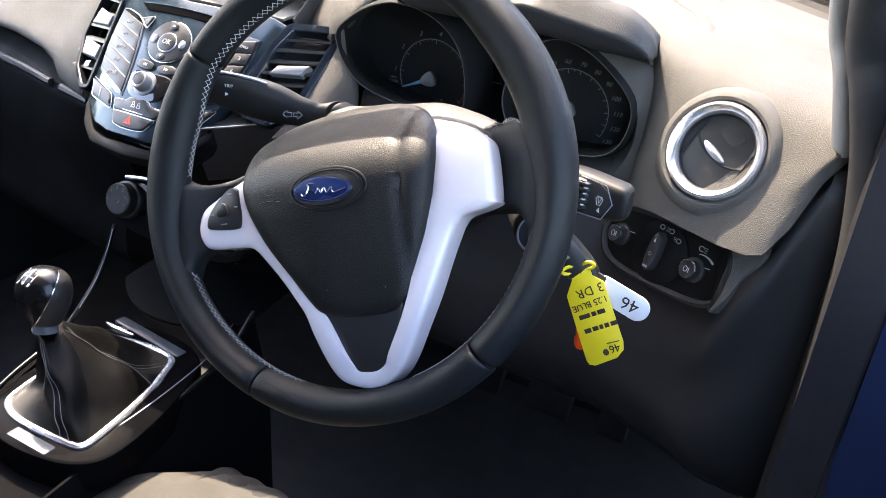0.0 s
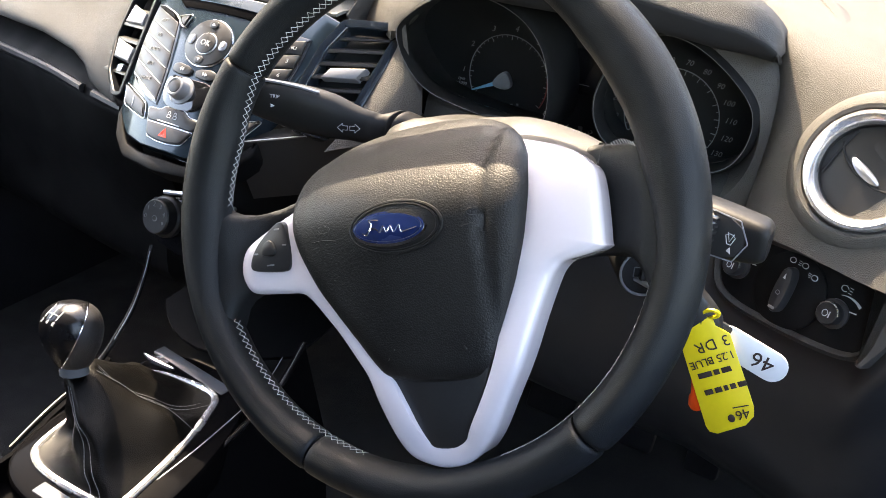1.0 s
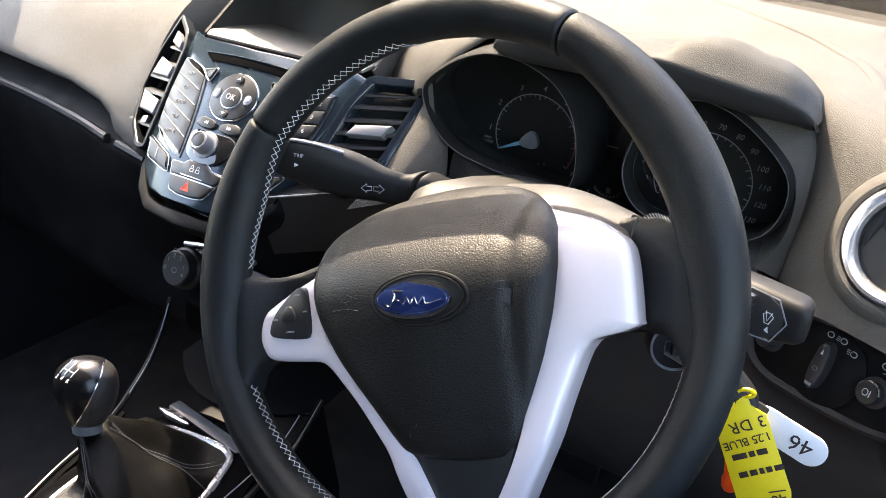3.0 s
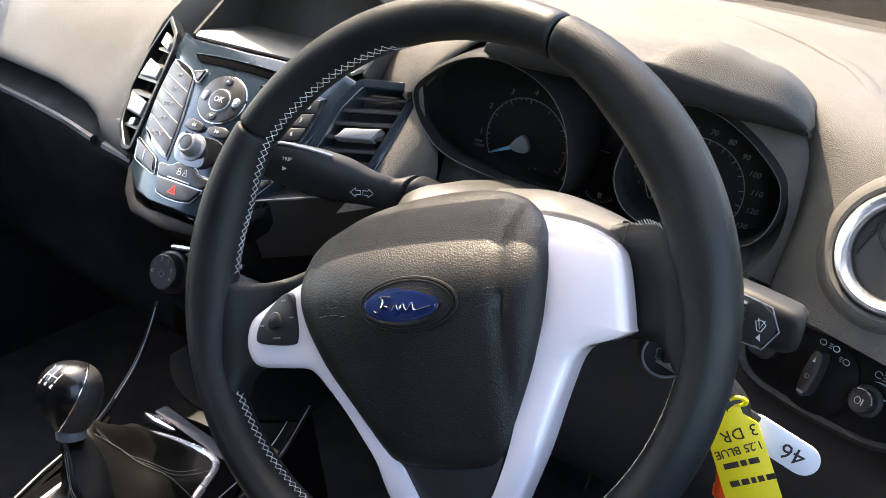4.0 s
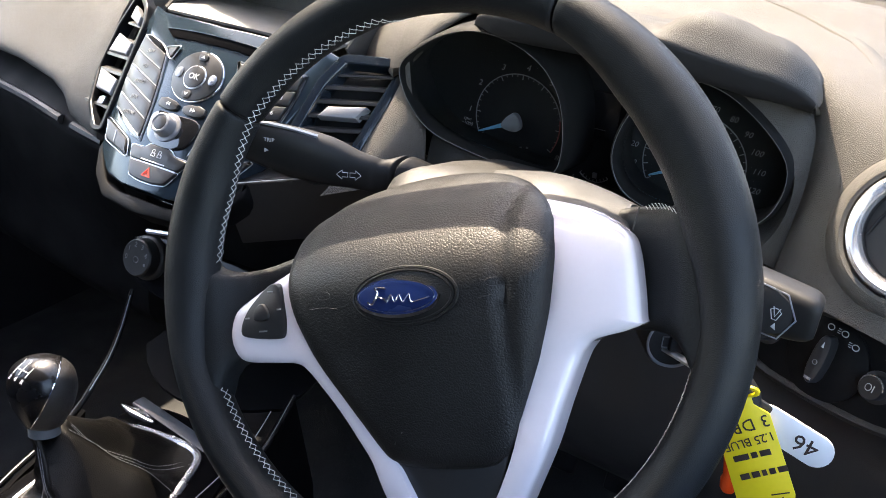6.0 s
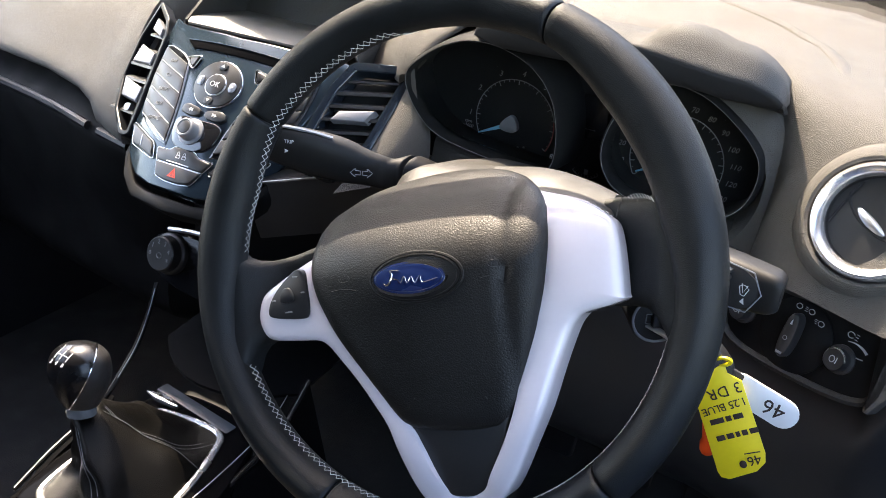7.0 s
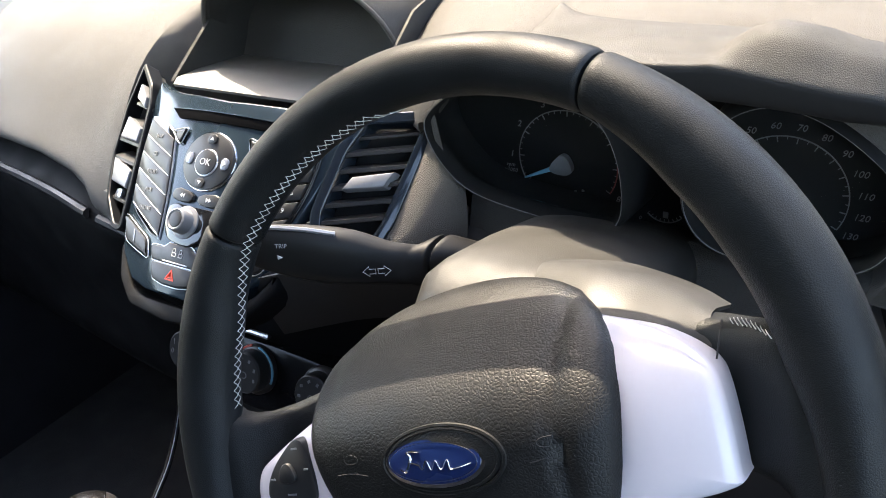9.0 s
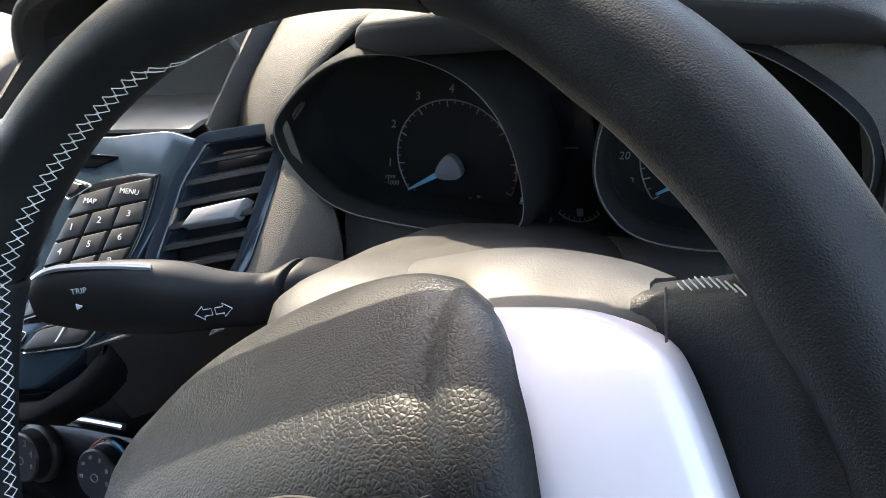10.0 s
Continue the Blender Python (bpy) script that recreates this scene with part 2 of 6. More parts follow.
def loft(rows, bm=None, thick=0.0):
    """A sheet through rows of points; with thick, a second sheet below it closes it into a shell."""
    bm = bm or bmesh.new()
    vs = [[bm.verts.new(p) for p in r] for r in rows]
    for a, b in zip(vs, vs[1:]):
        for k in range(len(a) - 1):
            bm.faces.new((a[k], a[k + 1], b[k + 1], b[k]))
    if thick:
        bmesh.ops.recalc_face_normals(bm, faces=bm.faces[:])
        bmesh.ops.solidify(bm, geom=bm.faces[:], thickness=thick)
    return bm


def spline(pts, n):
    """Points along a smooth curve through pts (tuples of any length)."""
    out = []
    for k in range(len(pts) - 1):
        a, b, c, d = (np.array(pts[min(max(j, 0), len(pts) - 1)], float) for j in (k - 1, k, k + 1, k + 2))
        for i in range(n):
            t = i / n
            out.append(tuple(0.5 * (2 * b + (c - a) * t + (2 * a - 5 * b + 4 * c - d) * t * t + (3 * b - a - 3 * c + d) * t**3)))
    return out + [tuple(float(v) for v in pts[-1])]


def bent(bm, rule):
    for v in bm.verts:
        v.co = rule(v.co)
    return bm


def box(x0, y0, z0, x1, y1, z1, bevel=0.002, bm=None):
    return slab(box_outline(x0, y0, x1, y1, min(bevel * 1.5, abs(x1 - x0) / 3, abs(y1 - y0) / 3), 3), z0, z1, bevel, bm)


def letters(name, text, size, material, parent, m, depth=0.0002, label="", shear=0.0, track=1.0):
    """Printed characters, centred at m."""
    cu = bpy.data.curves.new(name, "FONT")
    cu.body, cu.size, cu.extrude, cu.shear, cu.space_character = text, size, depth, shear, track
    cu.align_x, cu.align_y, cu.resolution_u = "CENTER", "CENTER", 2
    tmp = new("tmp", cu)
    bpy.context.view_layer.update()
    me = bpy.data.meshes.new_from_object(tmp.evaluated_get(bpy.context.evaluated_depsgraph_get()))
    bpy.data.objects.remove(tmp)
    bpy.data.curves.remove(cu)
    me.name = name
    me.materials.clear()
    me.materials.append(material)
    ob = new(name, me)
    ob.parent = parent
    ob.matrix_local = m
    return tagged(ob, label)


def at(x, y, z=0.0, rz=0.0, rx=0.0, ry=0.0):
    return pose(x, y, z, rx, ry, rz)


# ---- the cabin ----
ground = part("ground", slab(box_outline(-400, -400, 400, 400), -0.3, 0.0, 0.01), TARMAC, label="grey sunlit tarmac of a yard", kind="structure", category="ground")
floor = part("floor", slab(box_outline(-1.10, -1.6, 0.47, 0.85), 0.24, 0.30, 0.01), CARPET, label="black carpeted footwell floor", kind="structure", category="floor")
bulkhead = part("wall_front", box(-1.10, 0.73, 0.30, 0.42, 1.20, 0.990), CARPET, label="dark carpeted bulkhead under the dashboard", kind="structure", category="wall")
roof = part("ceiling", slab(rounded([(-0.88, -1.9), (0.25, -1.9), (0.29, -0.12), (0.2, -0.06), (-0.33, -0.02), (-0.82, -0.06), (-0.90, -0.12)], 1), 1.47, 1.50, 0.005), LINER,
            label="pale fabric headlining of the car roof", kind="structure", category="ceiling")
left_wall = part("wall_left", box(-1.14, -1.6, 0.25, -1.08, 0.85, 0.98), KICK, label="dark passenger door panel below its window", kind="structure", category="wall")
# unseen rear wall; its height is set by how much light comes in behind
rear = part("wall_rear", box(-1.10, -1.66, 0.25, 0.42, -1.60, 1.15), DASH_DARK, label="unseen dark rear of the cabin, sized to limit light from behind", kind="structure", category="wall")
door = part("wall_door", box(0.45, -1.3, 0.30, 0.475, 0.085, 0.965, 0.01), PAINT_SHADED, label="blue painted side below the open window, darkened for shade", kind="structure", category="wall")
sill = part("door_sill", box(0.40, -1.6, 0.22, 0.48, 0.70, 0.40), PAINT, label="blue painted sill of the open driver's door", kind="structure", category="door sill")
for name, path in (("pillar_left", [(-1.06, 0.62, 1.0), (-0.98, 0.30, 1.24), (-0.88, -0.10, 1.475)]), ("pillar_centre_left", [(-1.09, -0.75, 0.9), (-1.03, -0.77, 1.2), (-0.89, -0.80, 1.48)]),
                   ("pillar_rear_left", [(-1.06, -1.6, 0.9), (-0.87, -1.7, 1.48)]), ("pillar_rear_right", [(0.40, -1.6, 0.9), (0.24, -1.7, 1.48)])):
    part(name, tube(spline(path, 6), 0.035, 10), LINER, label="pale trim of a roof pillar", kind="structure", category="pillar")
# unseen plain walls, added to block light from the sides and rear
for name, low, high, label in (("wall_block_left", [(-1.09, -1.64, 0.97), (-1.09, -0.60, 0.97)], [(-0.885, -1.9, 1.485), (-0.895, -0.72, 1.485)], "unseen dark wall added behind the passenger door to cut light"),
                               ("wall_block_right", [(0.44, -1.64, 0.94), (0.44, -0.68, 0.94)], [(0.255, -1.9, 1.485), (0.265, -0.72, 1.485)], "unseen dark wall added behind the driver's door to cut light"),
                               ("wall_block_rear", [(-1.09, -0.86, 0.30), (0.44, -0.86, 0.30)], [(-0.885, -0.94, 1.47), (0.260, -0.94, 1.47)], "unseen dark wall added across the rear to cut light")):
    part(name, loft([low, high], thick=0.02), KICK, label=label, kind="structure", category="wall")
pillar = thing("pillar_right", Matrix(), "pale plastic windscreen pillar trim beside the dashboard", "pillar", kind="structure")
part("pillar_trim", tube(spline([(0.331, 0.168, 1.012), (0.317, 0.162, 1.07), (0.302, 0.154, 1.12), (0.288, 0.05, 1.28), (0.275, -0.12, 1.47)], 8), 0.0055, 12, flat=1.6), LINER, pillar)
part("seal", tube(spline([(0.392, 0.10, 0.30), (0.386, 0.105, 0.70), (0.374, 0.12, 0.92), (0.362, 0.135, 1.01), (0.346, 0.135, 1.07), (0.331, 0.13, 1.12), (0.317, 0.03, 1.28), (0.304, -0.13, 1.46)], 8), 0.022, 12), RUBBER, pillar, "black rubber door seal")
kick = part("wall_right", loft([[(0.40, 0.62, z), (0.372, 0.30, z), (0.362, 0.14, z), (0.366, 0.10, z), (0.392, 0.093, z)] for z in (0.30, 0.6, 0.85, 1.02, 1.12)], thick=0.012), KICK,
            label="black plastic kick panel beside the footwell", kind="structure", category="wall")
jamb = part("door_jamb", loft([[(0.393, 0.091, z), (0.425, 0.088, z), (0.47, 0.10, z), (0.48, 0.16, z), (0.50, 0.17, z), (0.51, 0.70, z)] for z in (0.30, 0.7, 1.10)], thick=0.01), PAINT_SHADED,
            label="blue painted door jamb of the car body, darkened for shade", kind="structure", category="door jamb")
wind = part("window_1", loft([[(x, 0.95 - 0.10 * ((x + 0.35) / 0.65) ** 2 * 2 - s * (1.0 - 0.05 * ((x + 0.35) / 0.65) ** 2), 1.0 + 0.49 * s) for x in np.linspace(-0.98, 0.30, 13)] for s in (0.0, 0.25, 0.5, 0.75, 1.0)], thick=0.004), GLASS,
            label="clear curved windscreen glass", kind="structure", category="windscreen")
wind.visible_shadow = False

# ---- the dashboard ----
dashboard = thing("dashboard", Matrix(), "charcoal soft-touch plastic dashboard with sunlit grained top", "dashboard")
STATIONS = [
    (-1.07, ((0.66, 0.99), (0.50, 1.01), (0.40, 1.00), (0.34, 0.975), (0.30, 0.952), (0.266, 0.916), (0.305, 0.908))),
    (-0.80, ((0.78, 1.00), (0.55, 1.03), (0.38, 1.02), (0.31, 0.99), (0.26, 0.945), (0.236, 0.913), (0.275, 0.905))),
    (-0.65, ((0.84, 1.01), (0.58, 1.045), (0.38, 1.03), (0.295, 0.995), (0.232, 0.938), (0.2145, 0.912), (0.255, 0.904))),
    (-0.585, ((0.87, 1.01), (0.595, 1.052), (0.38, 1.037), (0.288, 0.999), (0.2235, 0.934), (0.203, 0.905), (0.242, 0.897))),
    (-0.560, ((0.88, 1.01), (0.60, 1.055), (0.38, 1.04), (0.285, 1.0), (0.220, 0.932), (0.196, 0.896), (0.230, 0.882))),
    (-0.545, ((0.885, 1.01), (0.60, 1.057), (0.38, 1.042), (0.281, 1.003), (0.216, 0.932), (0.188, 0.884), (0.212, 0.866))),
    (-0.530, ((0.888, 1.01), (0.60, 1.059), (0.38, 1.044), (0.278, 1.007), (0.212, 0.932), (0.182, 0.874), (0.192, 0.858))),
    (-0.517, ((0.89, 1.01), (0.60, 1.06), (0.38, 1.045), (0.275, 1.01), (0.210, 0.932), (0.184, 0.893), (0.176, 0.868))),
    (-0.506, ((0.90, 1.01), (0.60, 1.06), (0.385, 1.045), (0.30, 1.01), (0.24, 0.932), (0.200, 0.888), (0.19, 0.862))),
    (-0.497, ((0.90, 1.01), (0.60, 1.06), (0.40, 1.045), (0.35, 1.00), (0.31, 0.930), (0.27, 0.850), (0.25, 0.80))),
    (-0.245, ((0.93, 1.01), (0.60, 1.065), (0.40, 1.055), (0.345, 1.00), (0.31, 0.930), (0.27, 0.850), (0.25, 0.80))),
    (-0.232, ((0.93, 1.01), (0.60, 1.065), (0.40, 1.060), (0.315, 1.025), (0.275, 0.990), (0.29, 0.96), (0.27, 0.86))),
    (-0.200, ((0.93, 1.01), (0.60, 1.065), (0.40, 1.064), (0.295, 1.040), (0.256, 0.992), (0.272, 0.965), (0.26, 0.86))),
    (-0.183, ((0.93, 1.01), (0.60, 1.065), (0.40, 1.064), (0.285, 1.043), (0.244, 0.992), (0.258, 0.965), (0.25, 0.88))),
    (-0.169, ((0.93, 1.01), (0.60, 1.065), (0.40, 1.064), (0.285, 1.046), (0.246, 0.997), (0.293, 0.999), (0.305, 0.90))),
    (-0.150, ((0.93, 1.01), (0.60, 1.065), (0.40, 1.064), (0.285, 1.052), (0.250, 1.025), (0.293, 1.027), (0.305, 0.90))),
    (-0.120, ((0.93, 1.01), (0.60, 1.065), (0.40, 1.064), (0.290, 1.059), (0.263, 1.049), (0.294, 1.035), (0.305, 0.90))),
    (-0.100, ((0.93, 1.01), (0.60, 1.065), (0.40, 1.064), (0.30, 1.058), (0.285, 1.052), (0.292, 1.03), (0.305, 0.90))),
    (0.00, ((0.93, 1.01), (0.60, 1.065), (0.40, 1.064), (0.32, 1.058), (0.293, 1.01), (0.298, 0.95), (0.305, 0.90))),
    (0.140, ((0.90, 1.01), (0.58, 1.06), (0.40, 1.058), (0.31, 1.052), (0.290, 1.01), (0.298, 0.95), (0.305, 0.90))),
    (0.156, ((0.90, 1.01), (0.58, 1.06), (0.40, 1.058), (0.285, 1.050), (0.266, 1.025), (0.272, 0.96), (0.26, 0.90))),
    (0.165, ((0.89, 1.01), (0.57, 1.058), (0.38, 1.056), (0.272, 1.047), (0.250, 1.010), (0.238, 0.950), (0.222, 0.905))),
    (0.186, ((0.87, 1.01), (0.56, 1.057), (0.37, 1.054), (0.260, 1.043), (0.223, 0.994), (0.202, 0.948), (0.190, 0.918))),
    (0.205, ((0.85, 1.01), (0.55, 1.055), (0.36, 1.052), (0.248, 1.040), (0.206, 0.986), (0.182, 0.945), (0.172, 0.924))),
    (0.255, ((0.80, 1.01), (0.50, 1.05), (0.34, 1.048), (0.222, 1.036), (0.181, 0.986), (0.158, 0.946), (0.149, 0.923))),
    (0.272, ((0.77, 1.01), (0.49, 1.05), (0.33, 1.046), (0.214, 1.036), (0.174, 0.987), (0.151, 0.947), (0.139, 0.925))),
    (0.288, ((0.74, 1.01), (0.47, 1.046), (0.325, 1.044), (0.209, 1.035), (0.168, 0.988), (0.145, 0.949), (0.134, 0.926))),
    (0.300, ((0.72, 1.01), (0.46, 1.045), (0.32, 1.043), (0.205, 1.034), (0.163, 0.990), (0.142, 0.954), (0.132, 0.931))),
    (0.314, ((0.69, 1.01), (0.45, 1.044), (0.31, 1.042), (0.200, 1.034), (0.160, 1.000), (0.147, 0.975), (0.141, 0.955))),
    (0.326, ((0.66, 1.01), (0.43, 1.042), (0.305, 1.040), (0.195, 1.034), (0.160, 1.012), (0.157, 1.000), (0.155, 0.990))),
    (0.340, ((0.62, 1.01), (0.42, 1.04), (0.30, 1.038), (0.195, 1.034), (0.170, 1.025), (0.166, 1.018), (0.165, 1.012))),
    (0.368, ((0.55, 1.00), (0.38, 1.035), (0.28, 1.033), (0.20, 1.029), (0.185, 1.022), (0.18, 1.016), (0.178, 1.010))),
]
rows = []
for (xa, pa), (xb, pb) in zip(STATIONS, STATIONS[1:]):
    steps = max(1, round((xb - xa) / 0.03))
    for k in range(steps):
        f = k / steps
        rows.append([(xa + (xb - xa) * f, y0 + (y1 - y0) * f, z0 + (z1 - z0) * f) for (y0, z0), (y1, z1) in zip(pa, pb)])
rows.append([(STATIONS[-1][0], y, z) for y, z in STATIONS[-1][1]])
# the edge beside the narrow vent leans inward towards the foot
rows = [[(x + (0.024 * min(1.3, max(0, (0.935 - z) / 0.06)) if -0.54 < x < -0.45 else 0), y, z) for x, y, z in r] for r in rows]
part("dash_pad", loft([spline(r, 5) for r in rows], thick=0.004), DASH, dashboard, "charcoal grained soft plastic pad", sharp=50)

# a soft raised fold curving over the top of the pad
fold = spline([(-0.02, 0.53, 1.0678), (0.035, 0.498, 1.0665), (0.107, 0.446, 1.0612), (0.14, 0.41, 1.0577), (0.164, 0.378, 1.0553), (0.184, 0.33, 1.0512), (0.191, 0.28, 1.0452)], 5)
rise = [math.sin(math.pi * k / (len(fold) - 1)) ** 0.5 for k in range(len(fold))]
part("dash_fold", loft([[(x + 0.76 * o, y + 0.65 * o, z + h * (0.2 + 0.8 * r)) for (x, y, z), r in zip(fold, rise)] for o, h in ((0.016, -0.003), (0.010, 0.001), (0.004, 0.0028), (0.0, 0.0032), (-0.004, 0.0022), (-0.007, -0.002))], thick=0.001), DASH, dashboard, "soft raised fold in the pad")

# the black lower half, from the split line down to the knees
low = [(-1.07, 0.262, 0.872, 0.30), (-0.80, 0.232, 0.872, 0.27), (-0.65, 0.205, 0.874, 0.25), (-0.56, 0.186, 0.871, 0.24), (-0.490, 0.180, 0.864, 0.235), (-0.462, 0.20, 0.84, 0.26)]
# glovebox side: the deep shade under the pad is in its black colour
part("glovebox_panel", loft([spline([(x, y + 0.075, z + 0.040), (x, y + 0.040, z + 0.020), (x, y + 0.012, z + 0.004), (x, y + 0.005, z - 0.004), (x, y + 0.006, z - 0.03), (x, yl - 0.01, z - 0.16), (x, yl, 0.62), (x, yl + 0.12, 0.56)], 4) for x, y, z, yl in low], thick=0.004), SHADEBLACK, dashboard,
     "plastic lower dash panel, blackened for the deep shade there")
ridge = spline([(x, y + 0.004, z - 0.002) for x, y, z, yl in low[:5]], 8)
# edge in a paler black than the lid, to show as a sunlit strip
for run in (ridge[:25], ridge[26:]):
    part("glovebox_edge", tube(run, 0.0055, 8), BLACK, dashboard, "slate rounded edge of the glovebox lid, paler for the sun on it")
low = [(-0.215, 0.262, 0.91, 0.26), (-0.16, 0.222, 0.915, 0.25), (-0.10, 0.245, 0.922, 0.245), (0.0, 0.255, 0.925, 0.235), (0.10, 0.25, 0.925, 0.23), (0.145, 0.235, 0.915, 0.23), (0.165, 0.222, 0.868, 0.225), (0.21, 0.200, 0.862, 0.21), (0.252, 0.180, 0.857, 0.195), (0.274, 0.162, 0.860, 0.18), (0.290, 0.152, 0.905, 0.172), (0.304, 0.150, 0.922, 0.17), (0.318, 0.158, 0.965, 0.17), (0.332, 0.166, 1.000, 0.172), (0.366, 0.182, 1.010, 0.18)]
part("knee_panel", loft([spline([(x, y + 0.02, z + 0.002), (x, y, z - 0.002), (x, y - 0.012, z - 0.03), (x, yl - 0.02, z - 0.09), (x, yl - 0.005, 0.70), (x, yl + 0.10, 0.60)], 4) for x, y, z, yl in low], thick=0.004), DASH_DARK, dashboard,
     "black plastic knee panel")

# the centre cowl over the display
arch = [(-0.485, 0.985), (-0.468, 1.03), (-0.448, 1.062), (-0.41, 1.084), (-0.35, 1.092), (-0.29, 1.084), (-0.255, 1.058), (-0.236, 1.02), (-0.222, 0.985)]
arch = spline(arch, 4)


def cowl_row(push, drop, grow):
    out = []
    for x, z in arch:
        f = max(0.0, 1 - ((x + 0.352) / 0.135) ** 2)
        out.append((-0.352 + (x + 0.352) * grow, 0.333 - 0.052 * f**0.6 + push, z - drop * f))
    return out


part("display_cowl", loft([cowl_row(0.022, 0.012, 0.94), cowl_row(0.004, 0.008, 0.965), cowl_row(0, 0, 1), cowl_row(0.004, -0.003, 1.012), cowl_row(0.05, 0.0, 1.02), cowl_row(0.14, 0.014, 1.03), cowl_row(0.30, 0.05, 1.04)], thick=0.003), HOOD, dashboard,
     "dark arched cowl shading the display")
part("cowl_lip", tube(cowl_row(-0.0005, 0.0, 0.995), 0.0022, 8), DASH, dashboard, "grey rounded front lip of the cowl")
part("cowl_back", box(-0.475, 0.385, 0.985, -0.228, 0.392, 1.085), SCREEN, dashboard)
# lighter than the dash plastic: strong sun on the shelf, put into its colour
SHELF_SUNLIT = surface("shelf_plastic_sunlit", (0.15, 0.145, 0.135), 0.55, grain=0.3, cell=0.0011, spots=0.06)
part("cowl_ledge", loft([[(-0.348 + u * w, y, z) for u in np.linspace(-1, 1, 11)] for w, y, z in ((0.102, 0.243, 0.997), (0.106, 0.252, 1.000), (0.118, 0.31, 0.996), (0.122, 0.388, 0.99))], thick=0.003), SHELF_SUNLIT, dashboard, "grey shelf in front of the display")
for s in (-1, 1):
    part("cowl_cheek", loft([[(-0.350 + s * (0.108 + 0.016 * f), y, 0.985 + h * g) for y, g in ((0.25, 0.15), (0.29, 0.5), (0.33, 0.85), (0.385, 1.0))] for f, h in ((0.25, 0.0), (0.4, 0.04), (0.2, 0.08))], thick=0.003), HOOD, dashboard)

# the hood over the instruments
HOOD_X = (-0.106, -0.103, -0.094, -0.06, 0.0, 0.030, 0.045, 0.060, 0.075, 0.104, 0.125, 0.144, 0.152, 0.157, 0.160)
HOOD_LOW = (1.036, 1.037, 1.040, 1.043, 1.044, 1.044, 1.044, 1.0435, 1.043, 1.041, 1.037, 1.0325, 1.031, 1.030, 1.029)
HOOD_EDGE = (1.042, 1.052, 1.058, 1.063, 1.065, 1.066, 1.068, 1.067, 1.065, 1.061, 1.057, 1.052, 1.046, 1.040, 1.034)
HOOD_CREST = (1.046, 1.056, 1.062, 1.067, 1.069, 1.069, 1.069, 1.080, 1.0855, 1.081, 1.072, 1.060, 1.053, 1.046, 1.038)
hx = [-0.106, -0.104, -0.100, -0.090, -0.070, -0.04, -0.01, 0.02, 0.036, 0.045, 0.050, 0.055, 0.061, 0.068, 0.076, 0.088, 0.10, 0.115, 0.13, 0.138, 0.145, 0.150, 0.154, 0.157, 0.1588, 0.1597, 0.160]
tops, unders = [], []
for x in hx:
    low, e, c = [float(np.interp(x, HOOD_X, v)) for v in (HOOD_LOW, HOOD_EDGE, HOOD_CREST)]
    end = max(0.0, 1 - ((x - 0.027) / 0.133) ** 6)
    y = 0.205 + 0.028 * (1 - end) + 0.55 * max(0, abs(x - 0.027) - 0.078) ** 1.5
    if x > 0.115:
        # the rounded end falls away like a quarter ellipse
        s = math.sqrt(max(0.0, 1 - ((x - 0.115) / 0.045) ** 2))
        low, e, c = 1.0392 - 0.010 * (1 - s), 1.034 + 0.025 * s, 1.036 + 0.0405 * s
        y = 0.205 + 0.003 + 0.028 * (1 - s)
        end = s
    back = 1.067 if x < 0.1 else 1.067 - 0.014 * min(1, (x - 0.1) / 0.05)
    if x > 0.115:
        back = 1.030 + (back - 1.030) * s
    far, farther = (x - 0.05 * max(0, x - 0.09), x - 0.22 * max(0, x - 0.10)) if x > 0 else (x, x)
    h = c - e
    if x < 0.1585:
        unders.append(spline([(x, 0.290, low + 0.002), (x, y + 0.045, low - 0.001), (x, y + 0.018, low), (x, y + 0.008, low + 0.3 * (e - low)), (x, y + 0.003, e - 0.004), (x, y + 0.003, e - 0.002)], 3))
    tops.append(spline([(x, y + 0.003, e - 0.0035), (x, y + 0.0008, e - 0.0015), (x, y + 0.0015, e + 0.001), (x, y + 0.005, e + 0.25 * h + 0.001), (x, y + 0.012, e + 0.70 * h + 0.001), (x, y + 0.020, c), (far, y + 0.036, c + 0.002 * end), (far, y + 0.062, c * 0.6 + back * 0.4), (farther, y + 0.098, back - 0.003), (farther, y + 0.130, back - 0.018)], 3))
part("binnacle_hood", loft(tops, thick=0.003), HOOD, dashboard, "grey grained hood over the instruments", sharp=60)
# split from the hood and coloured black to hold the shade under it
part("hood_underside", loft(unders, thick=0.002), MATT, dashboard, "underside of the hood, coloured black for its shade", sharp=60)


# ---- the steering wheel ----
WHEEL = basis((0, -0.002, 0.9495), (0, -math.cos(radians(23.2)), math.sin(radians(23.2))), spin=22.5)
wheel = thing("steering_wheel", WHEEL, "black leather steering wheel with gloss white spokes, turned slightly", "steering wheel")
RIM, TUBE, DEEP = 0.1717, 0.0143, 0.0178


def grip(a):
    """How far the rim swells inward where the thumb rests, at an angle in degrees."""
    return float(np.interp((a + 90) % 360, (77, 84, 94, 114, 126, 134, 142, 226, 235, 243, 266, 276, 283), (0.0, 0.003, 0.0075, 0.0085, 0.0070, 0.0035, 0.0, 0.0, 0.0030, 0.0072, 0.0075, 0.003, 0.0)))


